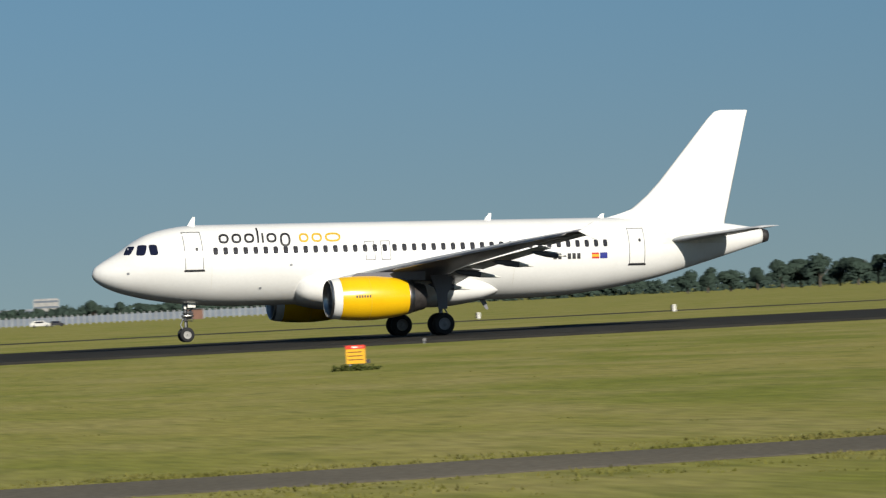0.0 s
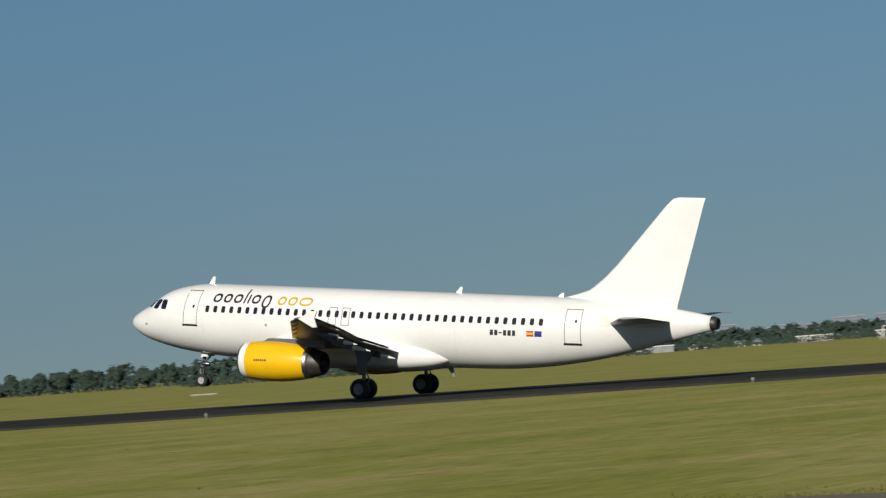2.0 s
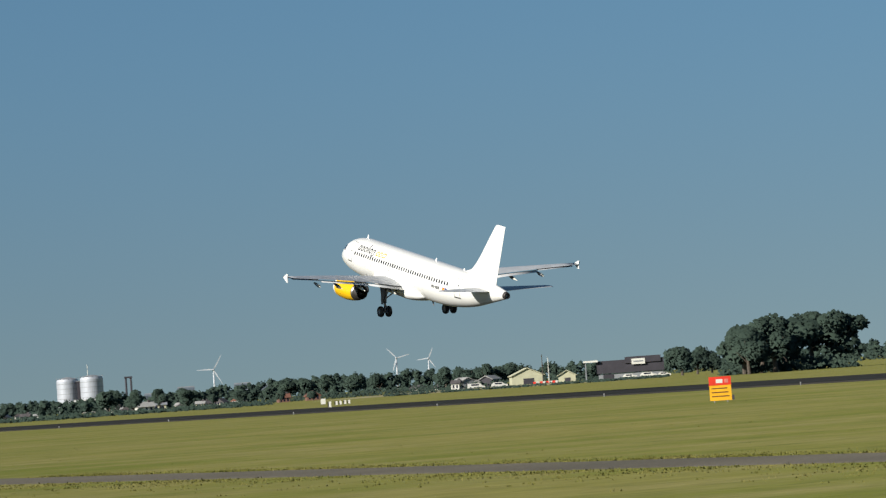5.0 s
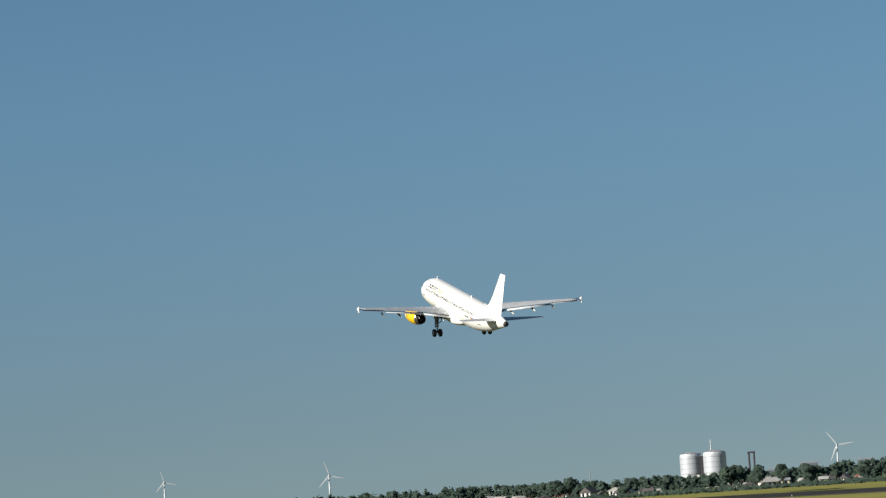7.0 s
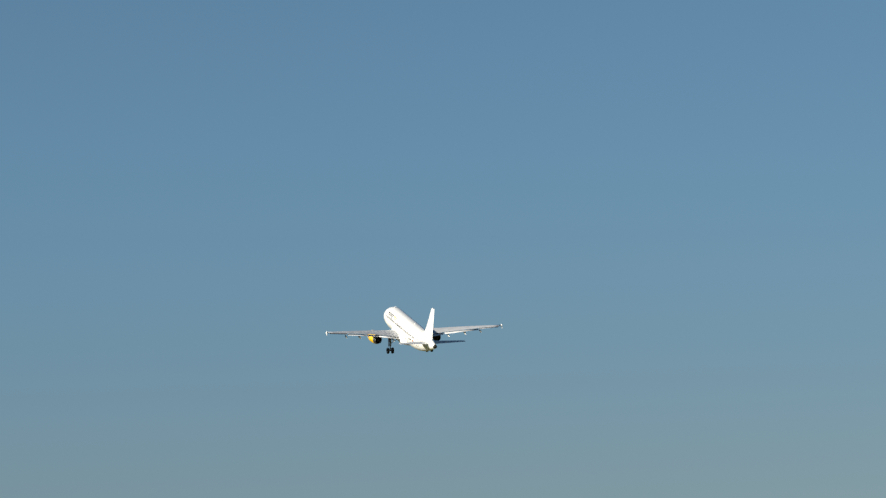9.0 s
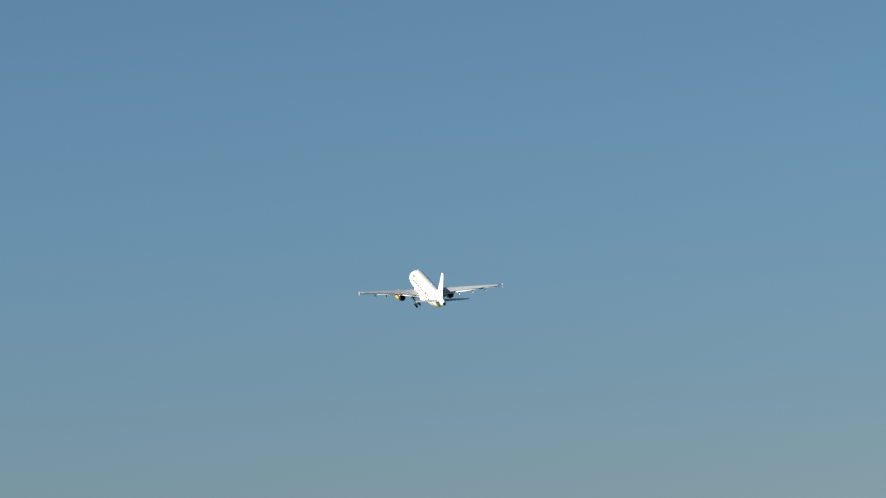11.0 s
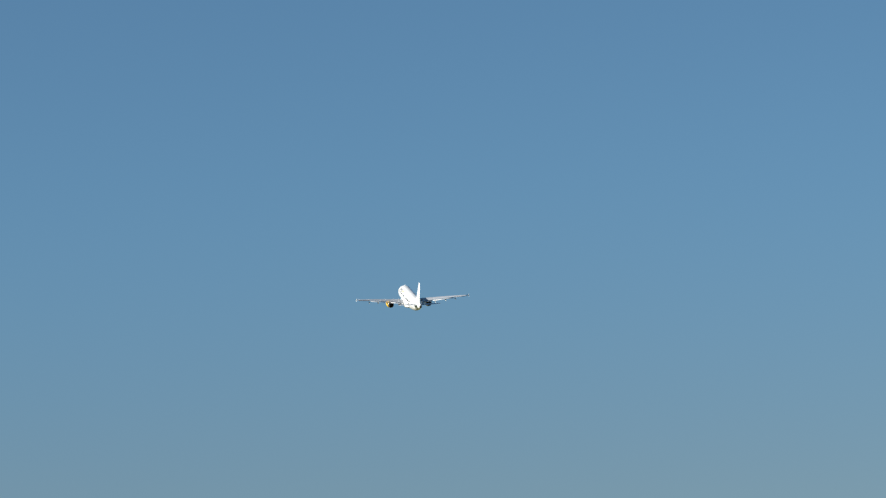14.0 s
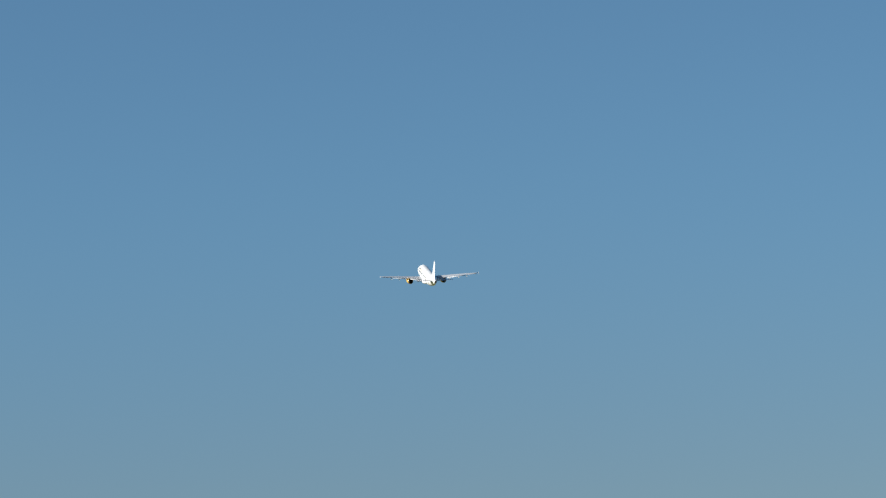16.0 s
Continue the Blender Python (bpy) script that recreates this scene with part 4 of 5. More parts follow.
def halls():
    barn(0.7, 1300, 17, 30, 4.6, 2.6, SHEDGREY, SHEDGREY, "weathered grey barn at the field's edge", 12)
    barn(0.02, 1190, 10, 26, 1.9, 1.4, SHEDGREY, SHEDGREY, "low grey hangar with a metal roof", 8)
    barn(12.2, 1160, 9.0, 20, 1.6, 1.2, RENDER, PALE, "small white hangar among the trees", 10)
    barn(-6.2, 980, 9.5, 14, 1.0, 1.0, SHEDGREY, SHEDGREY, "low grey shed on the grass", 15)
    barn(60.27, 1060, 8.8, 16, 2.75, 1.9, CREAM, CREAM, "cream barn with a gabled roof", 3)
    barn(61.17, 1092, 3.8, 8, 2.3, .9, SHEDGREY, CONCRETE, "small shed with a pale roof", 20)
    barn(60.90, 1088, 3.6, 8, 2.4, .9, DARKWALL, CONCRETE, "small shed with a pale roof", -18)
    barn(59.68, 1060, 4.8, 10, 2.0, 1.3, CREAM, CREAM, "small cream barn with a dark doorway", 0)
    for az, dist, w, h, wall, lab in ((21.52, 1290, 12, 2.0, CONCRETE, "long low white hall before trees"), (20.4, 1290, 9, 2.2, CONCRETE, "long low white hall before trees"), (24.0, 1245, 16, 2.0, SHEDGREY, "low grey hall before the trees"), (-9.0, 1030, 9, 1.1, RENDER, "low white hall on the grass")):
        t = empty("hall", place(az, dist))
        part("wall", box(bmesh.new(), -w / 2, w / 2, 0, 8, 0, h), wall, t)
        part("roof", box(bmesh.new(), -w / 2 - .3, w / 2 + .3, -.3, 8.3, h, h + .3), PALE, t)
        part("door", box(bmesh.new(), -w * .2, 0, -.05, .05, 0, h * .7), SHEDGREY, t)
        tagged(t, lab, "hall")
    # dark terminal hall with a pale canopy
    t = empty("dark_hall", place(58.72, 1020))
    part("wall", box(bmesh.new(), -9, 9, 0, 12, 1.8, 5.2), DARKWALL, t)
    part("base_wall", box(bmesh.new(), -8.6, 8.6, .4, 11, 0, 1.6), SHEDGREY, t)
    part("upper_storey", box(bmesh.new(), -1.4, 8.2, -.4, 9, 4.2, 5.9), DARKWALL, t, "dark raised upper storey")
    part("canopy", box(bmesh.new(), -12.5, -8.6, -1, 4, 5.0, 5.5), PALE, t, "pale canopy")
    part("canopy_leg", box(bmesh.new(), -12.1, -11.8, -.6, -.3, 0, 5.0), SHEDGREY, t)
    sign = part("sign_board", box(bmesh.new(), .4, 4.0, -.6, -.42, 3.8, 5.3), PALE, t, "pale sign board in a dark frame")
    part("sign_line", box(bmesh.new(), .9, 3.5, -.64, -.6, 4.4, 4.75), SHEDGREY, sign)
    part("loading_door", box(bmesh.new(), -7.4, -4.6, .3, .42, 0, 1.5), DARKWALL, t)
    tagged(t, "dark low hall with a pale canopy and sign", "hall")
    # pale fence far off
    f = empty("panel_fence", place(-12.7, 960))
    bm = bmesh.new()
    box(bm, -40, 40, .08, .16, .35, 2.1)
    part("panel_wall", bm, TOWNGREY, f)
    for i in range(54):
        part("post", box(bmesh.new(), -40 + i * 1.5, -39.6 + i * 1.5, -.05, .2, 0, 2.5), SHEDGREY, f)
    tagged(f, "long pale concrete panel fence", "fence")
    t = empty("hut", place(-13.55, 930))
    part("wall", box(bmesh.new(), -1.6, 2.6, 0, 3, 0, 2.4), BRICK, t)
    part("door", box(bmesh.new(), -1.6, .2, -.06, .02, 0, 2.1), DARKWALL, t)
    part("roof", box(bmesh.new(), -1.9, 2.9, -.3, 3.3, 2.4, 2.6), ROOFDARK, t)
    tagged(t, "small brick hut before the fence", "hut")


halls()


def brick_station():
    """Long brick building with pale doors, its other half an open dark bay with white supports."""
    t = empty("brick_building", place(35.77, 445, 0, 4))
    # local x runs to the viewer's right
    w = part("wall", box(bmesh.new(), -5.5, 6.9, 0, 6, 0, 3.3), BRICK, t, "red-brown brick wall")
    part("roof", box(bmesh.new(), -5.6, 7.1, -.2, 6.2, 3.3, 3.42), SHEDGREY, t, "flat grey roof")
    for x in (-4.6, -2.4, -.1, 2.2, 4.8):
        d = part("door", box(bmesh.new(), x - .45, x + .45, -.08, .02, 0, 2.05), DOORGREY, w, "dull beige steel door")
        part("vent", box(bmesh.new(), x - .4, x + .4, -.07, .02, 2.35, 2.85), DOORGREY, w, "dull louvre above the door")
    for x in (-3.4, 3.1):
        part("round_sign", spun([(0, .02), (0, .26), (.04, .26)], x, -.1, 1.9, 14, axis="y"), PALE, w, "small round white sign")
    part("bay_roof", box(bmesh.new(), 7.1, 15.6, -.1, 5.8, 3.0, 3.3), DARKWALL, t)
    part("bay_back", box(bmesh.new(), 7.1, 15.4, 3.5, 5.6, 0, 3.0), DARKWALL, t, "dark back of the open bay")
    for x in (7.3, 11.4, 13.0, 15.3):
        part("post", box(bmesh.new(), x - .08, x + .08, 0, .16, 0, 3.0), CONCRETE, t)
    for x in (8.8, 9.9, 11.0, 12.9, 14.0, 15.1):
        bm = box(bmesh.new(), x - .42, x + .18, -.5, .1, 1.35, 1.62)
        box(bm, x - .42, x - .24, -.45, .05, 0, 1.35)
        box(bm, x + .02, x + .16, -.45, .05, 0, 1.35)
        part("support", bm, CONCRETE, t, "pale concrete support")
    tagged(t, "long flat-roofed brick building with an open dark bay", "building")
    # floodlight frames behind it
    for az, h, wid in ((35.86, 7.3, .25), (36.14, 4.1, 3.0)):
        m = empty("floodlight_mast", place(az, 480))
        bm = bmesh.new()
        rod(bm, (0, 0, 0), (-.3, 0, h), .11)
        part("mast", bm, PALE, m)
        part("light_bar", box(bmesh.new(), -wid / 2, wid / 2, -.15, .15, h, h + .3), PALE, m, "bright white light bar")
        tagged(m, "white T-shaped floodlight mast", "mast")
    b = empty("white_cabinet", place(37.95, 464))
    part("body", box(bmesh.new(), -1.1, 1.1, 0, 1.6, 0.1, 1.65), RENDER, b)
    part("plinth", box(bmesh.new(), -1.2, 1.2, -.1, 1.7, 0, .12), CONCRETE, b)
    part("roof", box(bmesh.new(), -1.25, 1.25, -.15, 1.75, 1.65, 1.8), DARKWALL, b, "dark flat lid")
    tagged(b, "white equipment cabinet on the grass", "cabinet")
    b = empty("brown_cabinet", place(37.65, 468))
    part("body", box(bmesh.new(), -.6, .5, 0, 1.2, 0, 1.75), WOOD, b)
    part("side_box", box(bmesh.new(), .55, .8, .1, 1.0, 0, 1.6), DARKWALL, b)
    tagged(b, "brown equipment cabinet beside a dark box", "cabinet")
    # raised road behind
    v = empty("raised_road", place(37.6, 640, 0, 6))
    part("deck", box(bmesh.new(), -9.5, 17, 0, 6, 1.75, 2.05), SHEDGREY, v)
    for i in range(6):
        part("pier", box(bmesh.new(), -8 + i * 4.6, -7.4 + i * 4.6, 1, 5, 0, 1.7), SHEDGREY, v)
    part("parapet", box(bmesh.new(), -9.5, 17, -.1, .06, 2.05, 2.3), SHEDGREY, v)
    tagged(v, "low concrete road bridge behind the cabinets", "bridge")
    s = empty("traffic_signal", place(36.95, 660))
    bm = bmesh.new()
    rod(bm, (0, 0, 0), (0, 0, 4.2), .05)
    part("pole", bm, SHEDGREY, s)
    part("head", box(bmesh.new(), -1.5, -.95, -.1, .2, 3.75, 4.2), BLACK, s)
    part("head", box(bmesh.new(), -.7, -.15, -.1, .2, 3.75, 4.2), BLACK, s)
    part("bracket", box(bmesh.new(), -1.5, .1, .0, .08, 4.2, 4.27), SHEDGREY, s)
    tagged(s, "pale pole with a dark signal head", "signal")


brick_station()


def frame_goal(az, dist, w, h, turn=0):
    """White tubular frame on splayed legs."""
    t = empty("tubular_frame", place(az, dist, 0, turn))
    for s in (-1, 1):
        bm = bmesh.new()
        rod(bm, (s * w / 2, 0, h), (s * w / 2 - .9, 0, 0), .1, seg=6)
        rod(bm, (s * w / 2, 0, h), (s * w / 2 + .5, 1.2, 0), .1, seg=6)
        part("leg_pair", bm, PALE, t)
    bm = bmesh.new()
    rod(bm, (-w / 2, 0, h), (w / 2, 0, h), .12, seg=6)
    part("crossbar", bm, PALE, t)
    return tagged(t, "white tubular frame on splayed legs", "frame", "white frames on the grass")


def lattice(az, dist, w, h, lab="pale lattice aerial on the grass"):
    t = empty("lattice_aerial", place(az, dist))
    bm = bmesh.new()
    for s in (-1, 1):
        rod(bm, (s * w / 2, 0, 0), (s * w * .3, 0, h), .07, seg=6)
    for i in range(5):
        z0, z1 = h * i / 5, h * (i + 1) / 5
        k0, k1 = w * (.5 - .2 * i / 5), w * (.5 - .2 * (i + 1) / 5)
        rod(bm, (-k0, 0, z0), (k1, 0, z1), .045, seg=5)
        rod(bm, (k0, 0, z0), (-k1, 0, z1), .045, seg=5)
    part("mast", bm, PALE, t)
    part("base_plate", box(bmesh.new(), -w * .6, w * .6, -.3, .3, 0, .2), CONCRETE, t)
    return tagged(t, lab, "aerial")


def pole(az, dist, h, r=.09, material=PALE, lab="thin pale pole in the grass", head=0.0):
    t = empty("lamp_pole" if head else "pole", place(az, dist))
    bm = bmesh.new()
    rod(bm, (0, 0, 0), (0, 0, h), r, r * .6, 8)
    part("shaft", bm, material, t)
    part("foot", box(bmesh.new(), -r * 3, r * 3, -r * 3, r * 3, 0, .15), CONCRETE, t)
    if head:
        part("head", box(bmesh.new(), -head, head, -.2, .2, h, h + .18), material, t)
    return tagged(t, lab, "pole")


def field_equipment():
    frame_goal(26.02, 860, 12.5, 3.4)
    frame_goal(20.4, 900, 3.0, 3.2, 20)
    frame_goal(20.1, 905, 3.0, 3.2, -15)
    lattice(-5.0, 760, 3.2, 3.4)
    lattice(-5.3, 352, .7, .5, "small pale lattice frame in the grass")
    pole(-3.02, 365, 2.95, .05)
    pole(10.73, 1040, 6.9, .12)
    pole(46.76, 680, 5.3, .075, head=.2, lab="tall pale lamp pole at the field's edge")
    pole(40.27, 1500, 22, .3, SHEDGREY, "tall thin grey mast")
    pole(59.95, 1000, 7.2, .12, lab="pale pole beside the barn")
    pole(60.04, 1010, 8.0, .16, WOOD, "dark wooden pole beside the barn")
    pole(68.68, 1490, 10.5, .22, SHEDGREY, "thin grey mast above the trees")
    pole(56.95, 690, 5.0, .1, lab="thin pale pole before the trees")
    pole(3.9, 1200, 6.5, .12)
    for az, d, w, h, m in ((3.75, 1200, 2.4, 2.6, RENDER), (6.8, 1240, 4, 2.2, SHEDGREY)):
        house(az, d, w * 1.3, 4, h * .8, h * .5, m, ROOFDARK, 0, "tiny white house before the woods", 2, gable=True)
    # hopper silo on legs
    t = empty("hopper", place(9.98, 1350))
    part("bin", spun([(0, .6), (1.6, 3.2), (3.4, 3.2), (3.5, 0.1)], 0, 0, 1.6, 16, axis="z"), CONCRETE, t, smooth=False)
    for s in (-1, 1):
        bm = bmesh.new()
        rod(bm, (s * 2.4, 0, 0), (s * 2.4, 0, 3.6), .18, seg=6)
        part("leg", bm, SHEDGREY, t)
    tagged(t, "grey conical hopper on legs", "hopper")


field_equipment()


def marker(az, dist, h=.62, w=.28, bands=True):
    t = empty("marker_board", place(az, dist))
    part("board", box(bmesh.new(), -w / 2, w / 2, 0, .06, .08, h), PALE, t, "white board")
    if bands:
        part("dark_side", box(bmesh.new(), -w / 2 - .16, -w / 2, .0, .08, .08, h * .95), BLACK, t, "black edge panel")
    part("foot", box(bmesh.new(), -w / 2, w / 2, -.05, .12, 0, .08), CONCRETE, t)
    return tagged(t, "small white marker board in the grass", "marker", "marker boards along the runway")


for az, d in ((-17.85, 347), (-20.79, 316), (18.87, 243), (18.30, 262), (18.18, 268), (15.05, 252), (14.97, 254), (63.26, 480), (63.16, 560), (63.10, 570), (63.03, 580), (62.97, 590)):
    marker(az, d, .62 if d < 400 else .8 if d < 500 else .6, .26 if d < 400 else .3)
for az, d in ((63.36, 640),):
    marker(az, d, .95, .8, False)


def edge_lights():
    """Runway edge lights: small pale lamps on short stems."""
    first = None
    for i in range(46):
        x = -1149 + i * 30.0
        y = RUNWAY_Y - 25.4
        if first is None:
            first = empty("edge_light", pose(x, y, 0))
            bm = bmesh.new()
            rod(bm, (0, 0, 0), (0, 0, .14), .03, seg=8)
            part("stem", bm, SHEDGREY, first)
            part("lamp_glass", spun([(.14, .03), (.14, .06), (.22, .06), (.26, .02)], 0, 0, 0, 10, axis="z"), CONCRETE, first)
            tagged(first, "small pale runway edge light", "light", "runway edge lights")
        else:
            copy_thing(first, pose(x, y, 0))


edge_lights()


def weeds():
    """Dark weeds round the foot of the notice board."""
    rng = np.random.default_rng(2)
    cs = [np.column_stack([31.3 + rng.normal(0, .32, 200), 109.4 + rng.normal(0, .3, 200), rng.uniform(.0, .2, 200) * rng.random(200)])]
    pts = np.concatenate(cs)
    me = clump_mesh("weeds", pts, rng.uniform(.03, .08, len(pts)), 6, WEED)
    tagged(new("weeds", me), "dark green weeds in the mown grass", "weeds", kind="stuff")


weeds()


def notice(az, dist, w, h, leg, red, turn=0):
    """Yellow notice board with a red head; its unreadable lines are plain bars."""
    t = empty("notice_board", place(az, dist, 0, turn))
    b = part("board", box(bmesh.new(), -w / 2, w / 2, 0, .12, leg, leg + h * (1 - red)), SIGNYEL, t, "yellow board with dark lines")
    hd = part("head", box(bmesh.new(), -w / 2 - .01, w / 2 + .01, -.01, .13, leg + h * (1 - red), leg + h), SIGNRED, t, "red head panel")
    for i in range(3):
        z = leg + h * (1 - red) * (.24 + .26 * i)
        part("text_bar", box(bmesh.new(), -w * .40, w * (.40 - .04 * i), -.006, .01, z, z + h * .045), mat("sign_lettering", (.12, .05, .01), .7), b)
    part("white_bar", box(bmesh.new(), -w * .18, w * .12, -.018, .0, leg + h * (1 - red * .75), leg + h * (1 - red * .3)), PALE, hd)
    part("white_bar", box(bmesh.new(), w * .2, w * .38, -.018, .0, leg + h * (1 - red * .75), leg + h * (1 - red * .3)), mat("pink_bar", (.7, .2, .15), .6), hd)
    for s in (-1, 1):
        bm = bmesh.new()
        rod(bm, (s * w * .3, .06, 0), (s * w * .3, .06, leg + .05), .035, seg=8)
        part("leg", bm, SHEDGREY, t)
    part("side_lamp", box(bmesh.new(), w / 2 + .02, w / 2 + .14, .02, .1, leg, leg + h * .2), DARKWALL, t)
    return tagged(t, "yellow notice board with a red head, standing in the grass", "sign", "notice boards in the grass")


notice(-15.97, 114, .57, .55, .20, .2)
notice(57.40, 205, 1.17, 1.28, .11, .36)


def silo(az, dist, r, h):
    t = empty("silo", place(az, dist))
    part("shell", spun([(0, r), (h * .94, r), (h, r * .93)], 0, 0, 0, 40, axis="z"), SILO, t, "ribbed shiny steel shell", smooth=False)
    part("roof", spun([(h, r * .94), (h + .9, r * .25), (h + 1.0, .05)], 0, 0, 0, 32, axis="z"), SHEDGREY, t)
    bm = bmesh.new()
    for i in range(16):
        a = 2 * math.pi * i / 16
        rod(bm, (math.cos(a) * r, math.sin(a) * r, h), (math.cos(a) * r, math.sin(a) * r, h + .8), .08, seg=4)
    part("railing", bm, SHEDGREY, t)
    for k in range(7):
        part("hoop", spun([(h * k / 7, r + .02), (h * k / 7 + .1, r + .06), (h * k / 7 + .2, r + .02)], 0, 0, 0, 32, axis="z"), SHEDGREY, t)
    return tagged(t, "tall round galvanised steel silo", "silo", "silos above the trees")


silo(67.16, 1750, 5.0, 16.0)
silo(66.80, 1730, 5.2, 16.2)


def works():
    t = empty("works_hall", place(66.80, 1690))
    part("wall", box(bmesh.new(), -8, 7, 0, 10, 0, 5.2), CONCRETE, t)
    part("roof", loft([[(-8.3, -.3, 5.2), (-8.3, 10.3, 5.2), (-8.3, 10.3, 6.2)], [(7.3, -.3, 5.2), (7.3, 10.3, 5.2), (7.3, 10.3, 6.2)]]), PALE, t)
    tagged(t, "pale works hall below the silos", "hall")
    t = empty("lift_tower", place(66.98, 1745))
    part("shaft", box(bmesh.new(), -1.3, 1.3, 0, 2, 0, 14.6), DARKWALL, t)
    part("cap", box(bmesh.new(), -1.6, 1.6, -.3, 2.3, 14.6, 15), SHEDGREY, t)
    tagged(t, "dark lift tower between the silos", "tower")
    pole(66.85, 1740, 22, .25, PALE, "white pole above the silos")
    t = empty("twin_chimney", place(66.25, 1750))
    for s in (-1, 1):
        bm = bmesh.new()
        rod(bm, (s * 1.15, 0, 0), (s * 1.15, 0, 15), .5, .45, 12)
        part("stack", bm, DARKWALL, t)
    part("gallery", box(bmesh.new(), -1.8, 1.8, -.7, .7, 14.6, 15.4), DARKWALL, t)
    tagged(t, "pair of dark chimneys joined at the top", "chimney")


works()


def turbine(az, dist, hub, blade, phase):
    t = empty("wind_turbine", place(az, dist))
    bm = bmesh.new()
    rod(bm, (0, 0, 0), (0, 0, hub), 1.25, .7, 16)
    part("tower", bm, TURBINE, t, smooth=True)
    part("nacelle", spun([(-1.4, .5), (-1.2, 1.2), (3.2, 1.2), (3.8, .6)], 0, 0, hub + .6, 12, axis="y", caps=True), TURBINE, t, smooth=True)
    rotor = empty("rotor", pose(0, -2.0, hub + .6))
    rotor.parent = t
    part("hub", spun([(-1.2, .1), (-.8, .8), (.7, .95)], 0, 0, 0, 14, axis="y", caps=True), TURBINE, rotor, smooth=True)
    for k in range(3):
        r3 = Matrix.Rotation(2 * math.pi * k / 3, 4, "Y")
        rr = []
        for u, c, th in ((0.02, .6, .6), (.12, 1.0, .5), (.3, 1.35, .4), (.6, .95, .25), (.9, .6, .15), (1, .25, .08)):
            z = u * blade
            rr.append([r3 @ Vector(p) for p in ((-c * .35, -th / 2, z), (c * .65, -th * .15, z), (c * .65, th * .15, z), (-c * .35, th / 2, z))])
        part("blade", loft(rr), TURBINE, rotor, "long white blade")
    tagged(t, "white three-bladed wind turbine above the trees", "wind turbine", "wind turbines on the horizon")
    return rotor, pose(0, -2.0, hub + .6), phase


ROTORS = [turbine(64.97, 4300, 35.5, 19, 201), turbine(62.22, 4300, 34.5, 16, 7), turbine(61.74, 4500, 33, 14, 195), turbine(75.06, 4300, 42.0, 14, 281 - 60 + 0), turbine(72.59, 4200, 37.0, 17, 221), turbine(49.06, 4300, 23, 6, 40), turbine(46.0, 4300, 25, 7, 95)]


def vehicle(az, dist, length=4.4, height=1.5, body=RENDER, van=False, turn=0, lab="white car parked on the far grass"):
    t = empty("van" if van else "car", place(az, dist, 0, turn))
    L, h = length / 2, height
    side = [(-L, .35), (L, .35), (L, h * .60), (L * .62, h * .66), (L * .36, h), (-L * .7, h), (-L, h * .62)] if not van else [(-L, .35), (L, .35), (L, h * .55), (L * .72, h * .6), (L * .45, h), (-L, h)]
    part("body", loft([[(x, -.85, z) for x, z in side], [(x, .85, z) for x, z in side]]), body, t)
    part("window", box(bmesh.new(), -L * .55, L * .32, -.87, .87, h * .66, h * .9), GLASS, t)
    for s in (-.62, .62):
        for y in (-.75, .75):
            part("wheel", spun([(-.1, .05), (-.1, .33), (.1, .33), (.1, .05)], s * L, y, .33, 14, axis="y"), RUBBER, t)
    return tagged(t, lab, "van" if van else "car", "parked vehicles")


